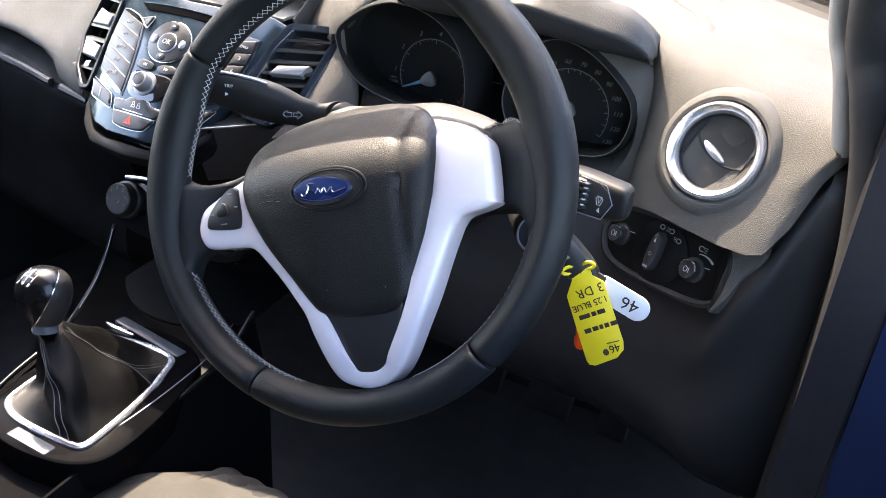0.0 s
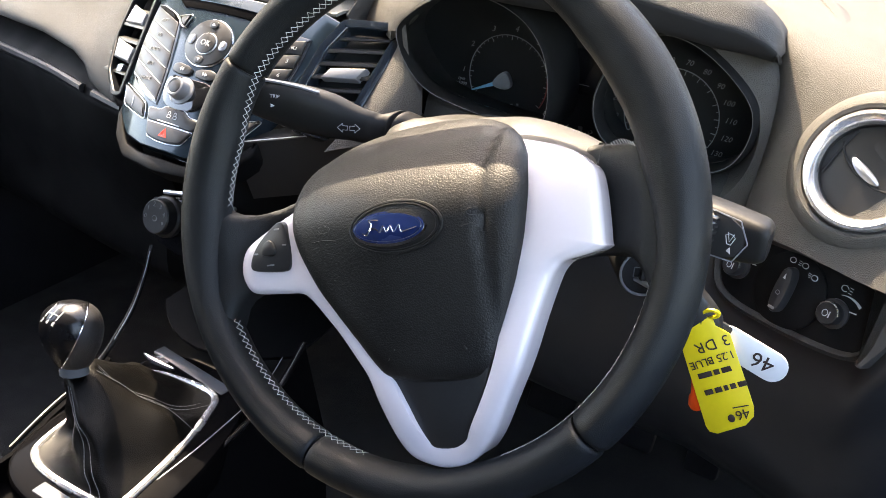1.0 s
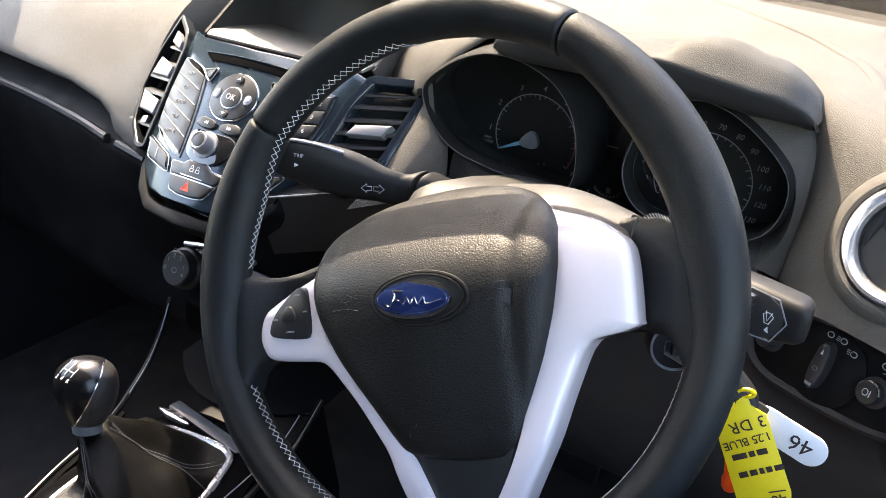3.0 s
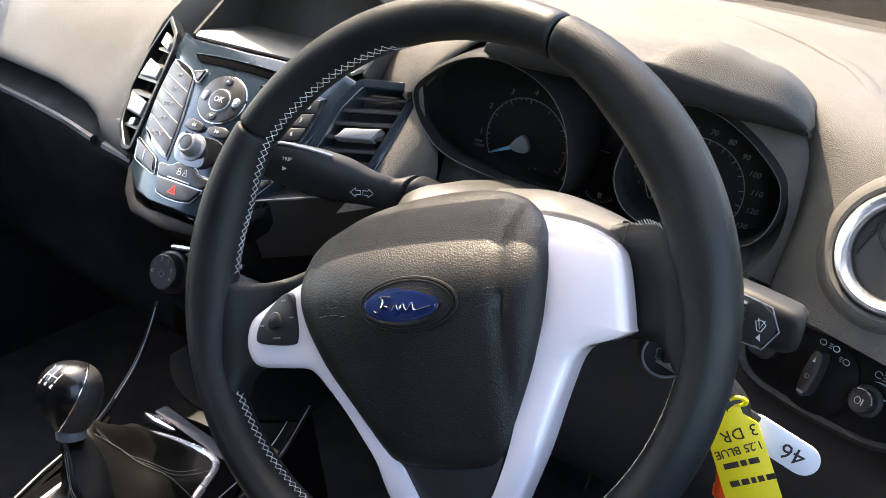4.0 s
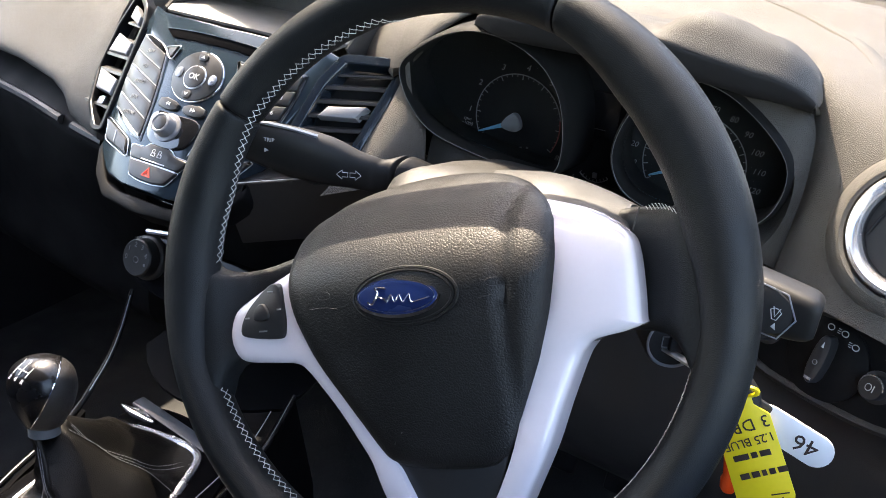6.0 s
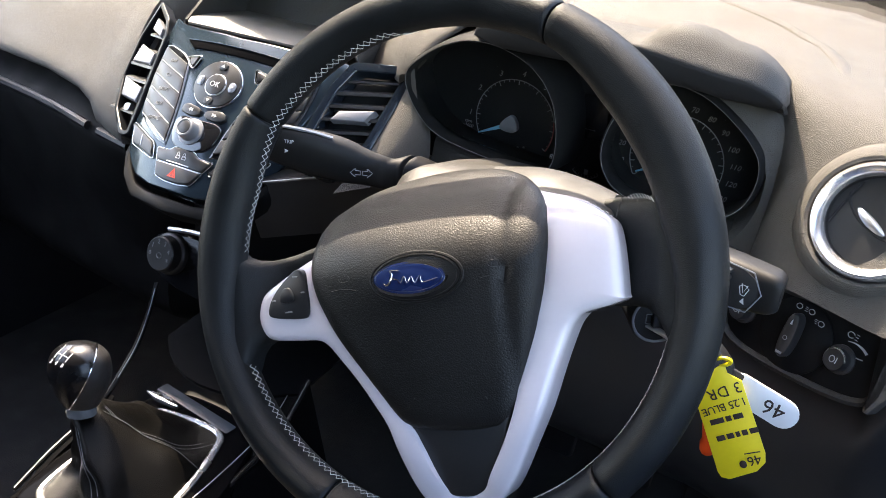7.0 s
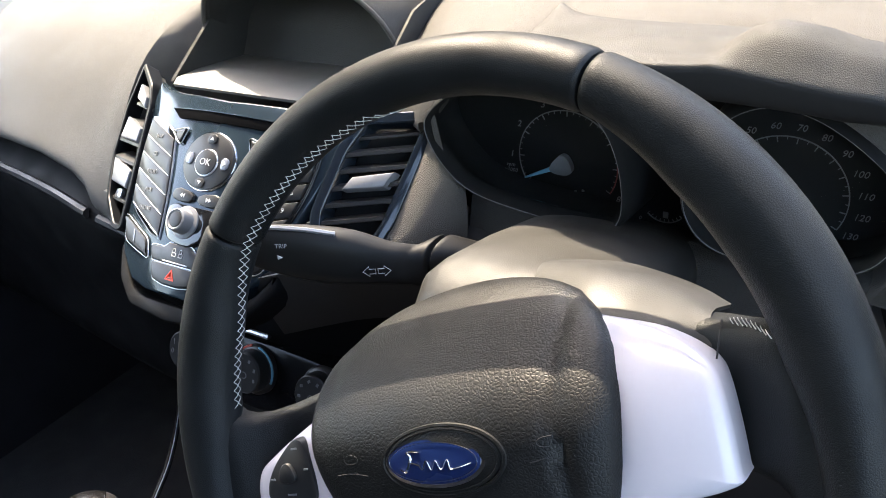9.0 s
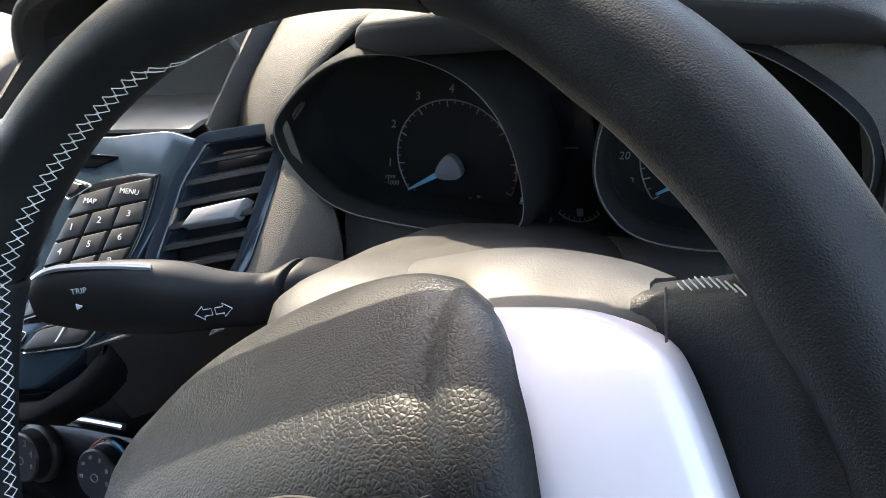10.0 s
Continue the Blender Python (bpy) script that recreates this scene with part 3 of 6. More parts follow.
def rim_piece(a0, a1):
    """A length of the rim, its ends drawn in to a seam."""
    n, rings = max(8, round((a1 - a0) / 2.5)), []
    stops = [0.0, 0.12, 0.3] + [k for k in np.linspace(0.8, n - 0.8, n)] + [n - 0.3, n - 0.12, n]
    for s in stops:
        a = radians(a0 + (a1 - a0) * s / n)
        end = min(s, n - s) / n * (a1 - a0) * math.pi / 180 * RIM
        r = TUBE * (0.90 + 0.10 * min(1.0, end / 0.0022) ** 0.5)
        ring_pts = []
        for k in range(20):
            b = 2 * math.pi * k / 20
            rr = RIM + r * math.cos(b) - grip(math.degrees(a)) * max(0.0, -math.cos(b))
            ring_pts.append((rr * math.cos(a), rr * math.sin(a), r * DEEP / TUBE * math.sin(b)))
        rings.append(ring_pts)
    bm = bmesh.new()
    stack(bm, rings)
    return bm


SEAMS = [(-52.5, 54.5), (55.0, 134.5), (135.0, 239.5), (240.0, 307.0)]
for a0, a1 in SEAMS:
    part("rim_leather", rim_piece(a0, a1), LEATHER, wheel, "black grained leather rim section")
part("rim_core", tube([(RIM * math.cos(2 * math.pi * k / 72), RIM * math.sin(2 * math.pi * k / 72), 0) for k in range(72)], TUBE * 0.88, 12, True), MATT, wheel)


def stitches(a0, a1):
    """Crossed white thread along the inside of the rim."""
    bm = bmesh.new()
    step, r_in = 0.0052, RIM - TUBE - 0.0004
    n = round(radians(a1 - a0) * r_in / step)

    def spot(s, off):
        deg = a0 + (a1 - a0) * s / n
        a, b = radians(deg), math.pi + off + float(np.interp(deg, (88, 95, 134, 148, 190, 199), (-0.85, 0.22, 0.22, -0.18, -0.18, 0.0)))
        rr = RIM + (TUBE + 0.0003) * math.cos(b) - grip(deg) * max(0.0, -math.cos(b))
        return Vector((rr * math.cos(a), rr * math.sin(a), -(DEEP + 0.0003) * math.sin(b)))

    for k in range(n):
        for s0, o0, s1, o1 in ((k, -0.19, k + 0.52, 0.04), (k + 0.48, 0.04, k + 1.0, -0.19), (k, 0.20, k + 0.52, -0.03), (k + 0.48, -0.03, k + 1.0, 0.20)):
            mid = (spot(s0, o0) + spot(s1, o1)) / 2
            mid += (Vector((mid.x, mid.y, 0)).normalized() * -0.0002)
            tube([spot(s0, o0), mid, spot(s1, o1)], 0.00022, 4, bm=bm)
    return bm


for a0, a1 in ((10, 170), (199, 252), (288, 342)):
    part("stitching", stitches(a0, a1), THREAD, wheel, "white cross-stitched thread inside the rim")

# spokes under leather, reaching into the rim
for s in (1, -1):
    rows = []
    for r, up, up_left, down, z in ((0.07, 0.025, 0.034, -0.028, -0.017), (0.1, 0.034, 0.027, -0.034, -0.017), (0.12, 0.033, 0.022, -0.034, -0.017), (0.13, 0.031, 0.0195, -0.035, -0.012), (0.14, 0.029, 0.018, -0.037, -0.003), (0.147, 0.028, 0.019, -0.042, 0.003), (0.152, 0.031, 0.0215, -0.048, 0.0062), (0.157, 0.039, 0.026, -0.056, 0.0068), (0.162, 0.046, 0.03, -0.064, 0.009), (0.167, 0.05, 0.033, -0.068, 0.01)):
        top = up if s > 0 else up_left
        run = []
        for d, dz in ((-0.001, -0.018), (0.0, -0.012), (0.0005, -0.007), (0.002, -0.0035), (0.005, -0.0010), (0.010, 0.0)):
            run.append((top - d, dz))
        mid = [(top - 0.010 + (down + 0.020 - top) * k / 6, 0.0) for k in range(1, 6)]
        run = run + mid + [(2 * 0.5 * (top + down) - y, dz) for y, dz in reversed(run)]
        rows.append([(s * math.sqrt(r * r - min(y * y, 0.0110)), y, z + dz) for y, dz in run])
    part("spoke_leather", loft(rows), LEATHER, wheel, "black leather spoke end")
# the cover filling the gap between the airbag and the spoke
near = spline([(0.030, 0.050, -0.040), (0.048, 0.050, -0.030), (0.066, 0.046, -0.019), (0.084, 0.036, -0.0125), (0.102, 0.027, -0.0120), (0.113, 0.018, -0.0135), (0.1190, 0.006, -0.015)], 4)
crest = spline([(0.026, 0.070, -0.064), (0.044, 0.0665, -0.056), (0.064, 0.062, -0.047), (0.080, 0.056, -0.040), (0.096, 0.048, -0.035), (0.108, 0.041, -0.030), (0.1190, 0.033, -0.024)], 4)
bm = loft([[tuple(Vector(p).lerp(Vector(q), f) + Vector((0, 0.0, h))) for p, q in zip(near, crest)] for f, h in ((-0.05, -0.004), (0.0, 0.0), (0.25, 0.0030), (0.5, 0.0042), (0.75, 0.0034), (0.93, 0.0008), (1.03, -0.0035), (1.06, -0.012), (1.0, -0.04))], thick=0.002)
part("spoke_cover", bm, SHROUD, wheel, "smooth grey plastic cover behind the spoke")
bm = bmesh.new()
for k in range(9):
    f = k / 8
    p = Vector((0.1295 + 0.0175 * f, 0.0300 - 0.0045 * f + 0.002 * math.sin(math.pi * f), -0.0150 + 0.0205 * f))
    tube([p + Vector((-0.001, 0.0012, -0.003)), p + Vector((0.0, 0.0006, 0.0006)), p + Vector((0.0014, -0.0022, 0.0012))], 0.00026, 4, bm=bm)
part("stitching", bm, THREAD, wheel, "white thread along the top of the spoke")

seam = [WHEEL.inverted() @ Vector(p) for p in ((0.1030, 0.0475, 1.0110), (0.1042, 0.0422, 1.0132), (0.1068, 0.0300, 1.0125), (0.1084, 0.0222, 1.0090))]
part("spoke_seam", tube(spline([tuple(p) for p in seam], 4), 0.0004, 6), MATT, wheel, "dark seam where the leather begins")

# the one-piece white trim: inner edge, outer edge and height, from the top of one arm to the foot of the V
ARM = [
    (0.060, 0.040, 0.074, 0.042, -0.010), (0.070, 0.036, 0.098, 0.034, -0.006), (0.077, 0.028, 0.112, 0.026, 0.002), (0.080, 0.018, 0.1225, 0.0165, 0.0095), (0.081, 0.004, 0.1260, 0.006, 0.0135), (0.080, -0.006, 0.1268, -0.013, 0.0145), (0.078, -0.014, 0.1265, -0.0275, 0.0145),
    (0.077, -0.018, 0.1265, -0.0305, 0.0145), (0.075, -0.022, 0.118, -0.0335, 0.0145), (0.073, -0.030, 0.1030, -0.0365, 0.0145), (0.071, -0.036, 0.0970, -0.041, 0.0145), (0.069, -0.045, 0.0925, -0.048, 0.0145), (0.062, -0.066, 0.0835, -0.068, 0.0165),
    (0.055, -0.090, 0.0735, -0.092, 0.0185), (0.046, -0.110, 0.0615, -0.114, 0.0175), (0.034, -0.130, 0.049, -0.135, 0.014), (0.029, -0.1385, 0.0385, -0.147, 0.010), (0.022, -0.1425, 0.026, -0.155, 0.0075), (0.013, -0.1435, 0.011, -0.1575, 0.0065)]
SHORT_ARM = [
    (-0.060, 0.034, -0.070, 0.027, -0.002), (-0.070, 0.024, -0.085, 0.0155, 0.004), (-0.074, 0.012, -0.099, 0.008, 0.010), (-0.076, 0.002, -0.114, -0.0005, 0.0135), (-0.075, -0.006, -0.1255, -0.0080, 0.0145), (-0.073, -0.012, -0.1305, -0.020, 0.0145), (-0.070, -0.018, -0.1290, -0.0305, 0.0145),
    (-0.067, -0.024, -0.1210, -0.0385, 0.0145), (-0.063, -0.030, -0.098, -0.0405, 0.0145), (-0.060, -0.034, -0.082, -0.0415, 0.0145), (-0.056, -0.040, -0.0745, -0.0455, 0.0145), (-0.050, -0.048, -0.066, -0.055, 0.0145), (-0.037, -0.066, -0.053, -0.070, 0.0155),
    (-0.026, -0.082, -0.041, -0.086, 0.017), (-0.014, -0.098, -0.0325, -0.0985, 0.018), (-0.008, -0.113, -0.027, -0.1145, 0.017), (-0.002, -0.129, -0.020, -0.133, 0.014), (0.003, -0.1375, -0.014, -0.146, 0.010), (0.007, -0.1425, -0.006, -0.153, 0.0075)]
arm = spline(ARM + SHORT_ARM[::-1], 4)
rows = []
for ax, ay, bx, by, z in arm:
    rows.append([(ax + (bx - ax) * f, ay + (by - ay) * f, z + dz) for f, dz in ((0.0, -0.016), (0.0, -0.004), (0.06, -0.0006), (0.2, 0.0003), (0.45, 0.0004), (0.7, 0.0), (0.88, -0.0008), (0.96, -0.0022), (0.995, -0.0048), (1.0, -0.009), (0.99, -0.026))])
part("spoke_trim", loft(rows), WHITE, wheel, "gloss white V-shaped spoke trim", sharp=45)
part("lower_insert", bent(slab(rounded([(0.013, -0.1455), (0.026, -0.1445), (0.033, -0.137), (0.052, -0.100), (0.056, -0.07), (-0.024, -0.07), (-0.016, -0.100), (-0.003, -0.137), (0.003, -0.1445)], 1), -0.01, 0.0105, 0.002), lambda p: Vector((p.x, p.y, p.z + 0.0065 - 0.22 * max(0, -0.10 - p.y)))), BLACK, wheel, "satin black insert below the airbag")

# the airbag cover
cover = [(-0.018, -0.1015), (0.010, -0.104), (0.040, -0.103), (0.054, -0.098), (0.062, -0.084), (0.067, -0.064), (0.073, -0.047), (0.079, -0.027), (0.083, -0.009), (0.0855, 0.006), (0.0855, 0.019), (0.082, 0.033), (0.074, 0.045), (0.060, 0.0555), (0.041, 0.0635), (0.010, 0.0680), (-0.024, 0.0665),
         (-0.053, 0.0595), (-0.072, 0.0455), (-0.0795, 0.029), (-0.0810, 0.012), (-0.080, 0.0), (-0.077, -0.013), (-0.070, -0.028), (-0.062, -0.043), (-0.050, -0.059), (-0.036, -0.078), (-0.027, -0.091)]


def cover_height(x, y):
    """Height of the airbag cover over the wheel's plane: a dome that rolls away towards the dashboard."""
    z = 0.0312 - 0.0075 * min(1.0, abs(x - 0.003) / 0.085) ** 2.4 - 2.2 * min(0.03, max(0.0, -0.002 - y)) ** 2 - 0.125 * max(0.0, -0.032 - y)
    z -= 13.5 * max(0.0, min(y, 0.045) + 0.003) ** 2 + 1.55 * max(0.0, y - 0.045)
    return z - 0.0042 * math.exp(-((x - 0.060) / 0.0028) ** 2) * max(0, min(1, (y + 0.10) / 0.08)) - 0.0018 * math.exp(-((x + 0.066) / 0.0035) ** 2) * max(0, min(1, (y + 0.03) / 0.05))


pts = rounded(cover, 2)
bm = bmesh.new()
rings = []
for d, z in ((0.004, -0.032), (0.001, -0.020), (0.0, -0.0105), (0.0010, -0.0060), (0.0028, -0.0030), (0.0055, -0.0013), (0.009, -0.0004), (0.013, 0.0), (0.018, 0.0), (0.022, 0.0)):
    rings.append([(x, y, cover_height(x, y) + z * (0.7 if y > 0.03 else 1.0)) for x, y in inset(pts, d)])
last = rings[-1]
for s in (0.92, 0.84, 0.75, 0.65, 0.54, 0.43, 0.32, 0.22, 0.12, 0.05):
    spots = [(0.003 + (x - 0.003) * s, -0.018 + (y + 0.018) * s) for x, y, _ in last]
    rings.append([(x, y, cover_height(x, y)) for x, y in spots])
stack(bm, rings)
part("airbag_cover", bm, PAD, wheel, "black grained airbag cover with a rounded triangular outline", sharp=60)
seat_ring = bmesh.new()
for scale, r in ((1.0, 0.0009), (1.10, 0.0011)):
    tube([(x, y, cover_height(x, y) - 0.0002) for x, y in oval(0.0292 * scale, 0.0142 * scale, 56, 0.0, -0.0066)], r, 6, True, bm=seat_ring)
part("emblem_moat", seat_ring, PAD, wheel, "moulded oval rim round the badge")
emblem = part("emblem", domed(oval(0.0265, 0.0117, 48), -0.004, 0.0012, 0.0012, 5), CHROME, wheel, "oval blue badge with a chrome edge", m=at(-0.0040, -0.0066, 0.0296, -2.5, -5.0))
part("emblem_field", domed(oval(0.0247, 0.0099, 48), 0.0005, 0.0018, 0.0010, 5), BLUE, emblem, "deep blue enamel field")
part("emblem_line", tube([(x, y, 0.0026) for x, y in oval(0.0233, 0.0087, 48)], 0.00018, 5, True), CHROME, emblem, "thin silver inner line")
swirl = spline([(-0.0175, -0.0030, 0.0025), (-0.0140, -0.0040, 0.0028), (-0.0110, 0.0020, 0.0030), (-0.0125, 0.0048, 0.0030), (-0.0060, 0.0046, 0.0032)], 6)
part("emblem_mark", tube(swirl, 0.0007, 6, flat=0.5), CHROME, emblem, "plain silver flourish")
wave = spline([(-0.0120, 0.0002, 0.0031), (-0.0070, -0.0012, 0.0033), (-0.0050, -0.0032, 0.0033), (-0.0025, 0.0008, 0.0034), (0.0000, -0.0032, 0.0034), (0.0025, 0.0008, 0.0034), (0.0050, -0.0032, 0.0033), (0.0085, 0.0010, 0.0032), (0.0100, -0.0030, 0.0031), (0.0150, -0.0022, 0.0029), (0.0200, -0.0008, 0.0025)], 6)
part("emblem_mark", tube(wave, 0.00055, 6, flat=0.5), CHROME, emblem, "plain silver flourish")


def on_cover(x, y, lift=-0.0001):
    return (x, y, cover_height(x + 0.004, y) + lift)


for s in (-1, 1):
    part("horn_mark", tube([on_cover(s * 0.043, -0.011), on_cover(s * 0.050, -0.0098), on_cover(s * 0.056, -0.0096), on_cover(s * 0.063, -0.0102)], 0.0004, 5), MATT, wheel)
    part("horn_sign", tube([on_cover(s * 0.052 + 0.0045 * math.cos(a), -0.003 + 0.0022 * math.sin(a)) for a in np.linspace(0, 2 * math.pi, 14)[:-1]], 0.0003, 5, True), MATT, wheel)

# thumb switches
pod = part("switch_pod", slab(rounded([(-0.1165, -0.0125), (-0.110, -0.004), (-0.097, 0.0065), (-0.091, 0.0085), (-0.087, 0.005), (-0.0845, -0.010), (-0.0845, -0.0225), (-0.088, -0.0265), (-0.115, -0.0240), (-0.119, -0.0210)], 2), 0.004, 0.0168, 0.0015), BLACK, wheel, "dark satin thumb switch pad")
part("rocker", slab(rounded([(-0.107, -0.012), (-0.105, -0.0055), (-0.099, -0.003), (-0.0955, -0.009), (-0.0955, -0.014), (-0.105, -0.0145)], 2), 0.014, 0.0188, 0.0008), BLACK, pod)
for x, y, w in ((-0.094, 0.003, 0.004), (-0.1125, -0.012, 0.0035), (-0.0885, -0.008, 0.003), (-0.101, -0.0205, 0.006)):
    part("switch_mark", box(x - w / 2, y - 0.0005, 0.0162, x + w / 2, y + 0.0005, 0.0171, 0.0001), INK_DIM, pod)
for ob in wheel.children:
    if not ob.name.startswith(("rim", "stitch", "spoke", "lower", "airbag", "switch")):
        ob.location.x += 0.004

# ---- column, stalks, key ----
column = thing("steering_column", Matrix(), "grey plastic steering column shroud behind the wheel", "steering column")


def hoop(y, cz, w, top, bot, cx=-0.028):
    out = []
    for k in range(32):
        a = 2 * math.pi * k / 32
        c, s = math.cos(a), math.sin(a)
        e = 0.55
        out.append((cx + w * math.copysign(abs(c) ** e, c), y, cz + (top if s > 0 else bot) * math.copysign(abs(s) ** e, s)))
    return out


bm = bmesh.new()
stack(bm, [hoop(0.060, 0.926, 0.040, 0.006, 0.035), hoop(0.066, 0.927, 0.050, 0.018, 0.05), hoop(0.080, 0.929, 0.058, 0.033, 0.06), hoop(0.098, 0.930, 0.063, 0.043, 0.06), hoop(0.115, 0.927, 0.064, 0.045, 0.066), hoop(0.13, 0.923, 0.066, 0.045, 0.07), hoop(0.17, 0.915, 0.066, 0.045, 0.07), hoop(0.23, 0.90, 0.066, 0.044, 0.07), hoop(0.278, 0.885, 0.066, 0.04, 0.07)])
part("shroud", bm, SHROUD, column, "grey grained plastic shroud")

STALK = surface("stalk_plastic", (0.010, 0.010, 0.0105), 0.48, grain=0.1, cell=0.0007, spots=0.15, spec=0.22)
stalk = thing("indicator_stalk", Matrix(), "black plastic indicator stalk on the steering column", "stalk")
sec = [(-0.080, 0.162, 0.936, 0.011, 0.011), (-0.1000, 0.1465, 0.9405, 0.0160, 0.0165), (-0.1035, 0.1440, 0.9408, 0.0160, 0.0165), (-0.1042, 0.1435, 0.941, 0.0125, 0.0130), (-0.1062, 0.1425, 0.941, 0.0125, 0.0130), (-0.1070, 0.1420, 0.941, 0.0165, 0.0170), (-0.1095, 0.1400, 0.9415, 0.0160, 0.0165), (-0.1150, 0.1300, 0.944, 0.0115, 0.0130), (-0.1190, 0.1235, 0.9465, 0.0105, 0.0130),
       (-0.129, 0.1140, 0.951, 0.0105, 0.0140), (-0.146, 0.1020, 0.957, 0.012, 0.0180), (-0.166, 0.0895, 0.962, 0.0118, 0.0185), (-0.184, 0.0800, 0.966, 0.0105, 0.0165), (-0.197, 0.0740, 0.968, 0.008, 0.0145), (-0.204, 0.071, 0.967, 0.005, 0.011)]
bm = bmesh.new()
rings = []
for x, y, z, d, h in [s for s in spline(sec, 3)]:
    rings.append([(x, y + d * math.copysign(abs(math.cos(a)) ** 0.7, math.cos(a)), z + h * math.copysign(abs(math.sin(a)) ** 0.7, math.sin(a))) for a in np.linspace(0, 2 * math.pi, 25)[:-1]])
stack(bm, rings)
part("lever", bm, STALK, stalk, "black satin lever")
part("end_cap", tube(spline([(-0.204, 0.068, 0.977), (-0.19, 0.073, 0.9835), (-0.168, 0.084, 0.9815), (-0.150, 0.095, 0.9765)], 5), 0.0016, 6), GREYTRIM, stalk, "pale top edge")
SF = basis((-0.1765, 0.0728, 0.9730), (0.42, -0.90, 0.12))
letters("stalk_text", "TRIP", 0.0040, INK, stalk, SF @ at(0.0, 0.0, -0.0005))
part("stalk_mark", slab([(-0.002, -0.009), (0.001, -0.0075), (-0.002, -0.006)], -0.001, 0.0002, 0.0001), INK, stalk, m=SF @ at(-0.001, 0.0))
AF = basis((-0.1275, 0.1040, 0.9505), (0.50, -0.86, -0.05))
for s in (-1, 1):
    arrow = [(s * x, y) for x, y in ((0.0008, -0.0018), (0.0048, -0.0018), (0.0048, -0.0038), (0.009, 0.0), (0.0048, 0.0038), (0.0048, 0.0018), (0.0008, 0.0018))]
    part("stalk_arrow", tube([(x, y, 0.0012) for x, y in arrow], 0.0003, 4, True), INK, stalk, m=AF)

wiper = thing("wiper_stalk", Matrix(), "black plastic wiper stalk with a printed wiper sign", "stalk")
sec = [(0.07, 0.105, 0.945, 0.010, 0.010), (0.095, 0.103, 0.950, 0.010, 0.011), (0.12, 0.098, 0.956, 0.011, 0.013), (0.15, 0.090, 0.961, 0.012, 0.0165), (0.165, 0.086, 0.962, 0.0125, 0.0175), (0.192, 0.079, 0.964, 0.012, 0.0150), (0.201, 0.077, 0.965, 0.011, 0.013), (0.2045, 0.076, 0.965, 0.008, 0.010)]
bm = bmesh.new()
rings = []
for x, y, z, d, h in spline(sec, 3):
    rings.append([(x, y + d * math.copysign(abs(math.cos(a)) ** 0.55, math.cos(a)), z + h * math.copysign(abs(math.sin(a)) ** 0.55, math.sin(a))) for a in np.linspace(0, 2 * math.pi, 29)[:-1]])
stack(bm, rings)
part("lever", bm, STALK, wiper, "black satin lever")
WF = basis((0.183, 0.069, 0.964), (-0.26, -0.94, 0.1))
part("face_plate", slab(rounded([(-0.020, -0.0145), (0.004, -0.0125), (0.0105, 0.001), (0.003, 0.0125), (-0.020, 0.0135)], 1), -0.004, 0.0012, 0.0006), MATT, wiper, m=WF)
part("plate_edge", tube([(-0.020, -0.0150, 0.0008), (0.0045, -0.0130, 0.0008), (0.0112, 0.001, 0.0008), (0.0035, 0.0132, 0.0008), (-0.020, 0.0142, 0.0008)], 0.0005, 5), GREYTRIM, wiper, "pale edge", m=WF)
part("roller", tube([(-0.019, 0.012, 0.0), (-0.019, -0.010, 0.0)], 0.0055, 12), CHROME, wiper, "ribbed silver roller", m=WF @ at(0.003, 0, 0))
for k in range(5):
    part("roller_rib", box(-0.0225, -0.0095 + k * 0.0045, 0.0, -0.0095, -0.0070 + k * 0.0045, 0.0062, 0.0005), BLACK, wiper, m=WF)
part("wiper_sign", tube([(x, y, 0.0014) for x, y in ((-0.0032, 0.002), (-0.001, 0.0036), (0.001, 0.0036), (0.0032, 0.002), (0.0013, -0.003), (-0.0013, -0.003))], 0.0003, 4, True), INK, wiper, m=WF)
part("wiper_sign", tube([(-0.002, 0.0042, 0.0014), (0.0, -0.0015, 0.0014), (0.002, 0.0042, 0.0014)], 0.0003, 4), INK, wiper, m=WF)
part("wiper_sign", slab([(-0.0005, -0.0075), (0.0025, -0.0085), (0.0012, -0.0045)], 0.0011, 0.0015, 0.0001), INK, wiper, m=WF)

ign = thing("ignition_lock", basis((0.129, 0.098, 0.909), (0.50, -0.82, 0.05)), "black ignition lock with its key turned in", "ignition lock")
part("barrel", lathe([(0.0190, -0.05), (0.0190, -0.002), (0.0180, 0.0), (0.0168, -0.0004), (0.0162, -0.005)], 32), BLACK, ign)
part("lock_ring", tube([(0.0172 * math.cos(a), 0.0172 * math.sin(a), 0.0) for a in np.linspace(0, 2 * math.pi, 41)[:-1]], 0.0010, 8, True), TABSILVER, ign, "thin grey ring")
part("lock_face", domed(oval(0.0165, 0.0165, 32), -0.004, -0.001, 0.0008, 4), MATT, ign)
part("key_slot", box(-0.004, -0.006, -0.001, 0.004, 0.006, 0.004, 0.001), BLACK, ign)
for dx in (-0.0055, 0.0055):
    part("lock_mark", ring(box_outline(dx - 0.0028, -0.004, dx + 0.0028, 0.004, 0.0008), 0.0006, -0.001, 0.0004, 0.0001), INK_DIM, ign, "pale printed lock mark")
key = thing("car_key", Matrix(), "black plastic car key hanging in the ignition", "key")
part("fob", bent(slab(rounded([(-0.012, 0.020), (0.012, 0.020), (0.013, -0.02), (0.008, -0.036), (-0.008, -0.036), (-0.013, -0.02)], 2), -0.006, 0.006, 0.003, under=True), lambda p: p), BLACK, key, "black fob", m=basis((0.158, 0.086, 0.908), (0.2, -0.95, 0.1), spin=50))
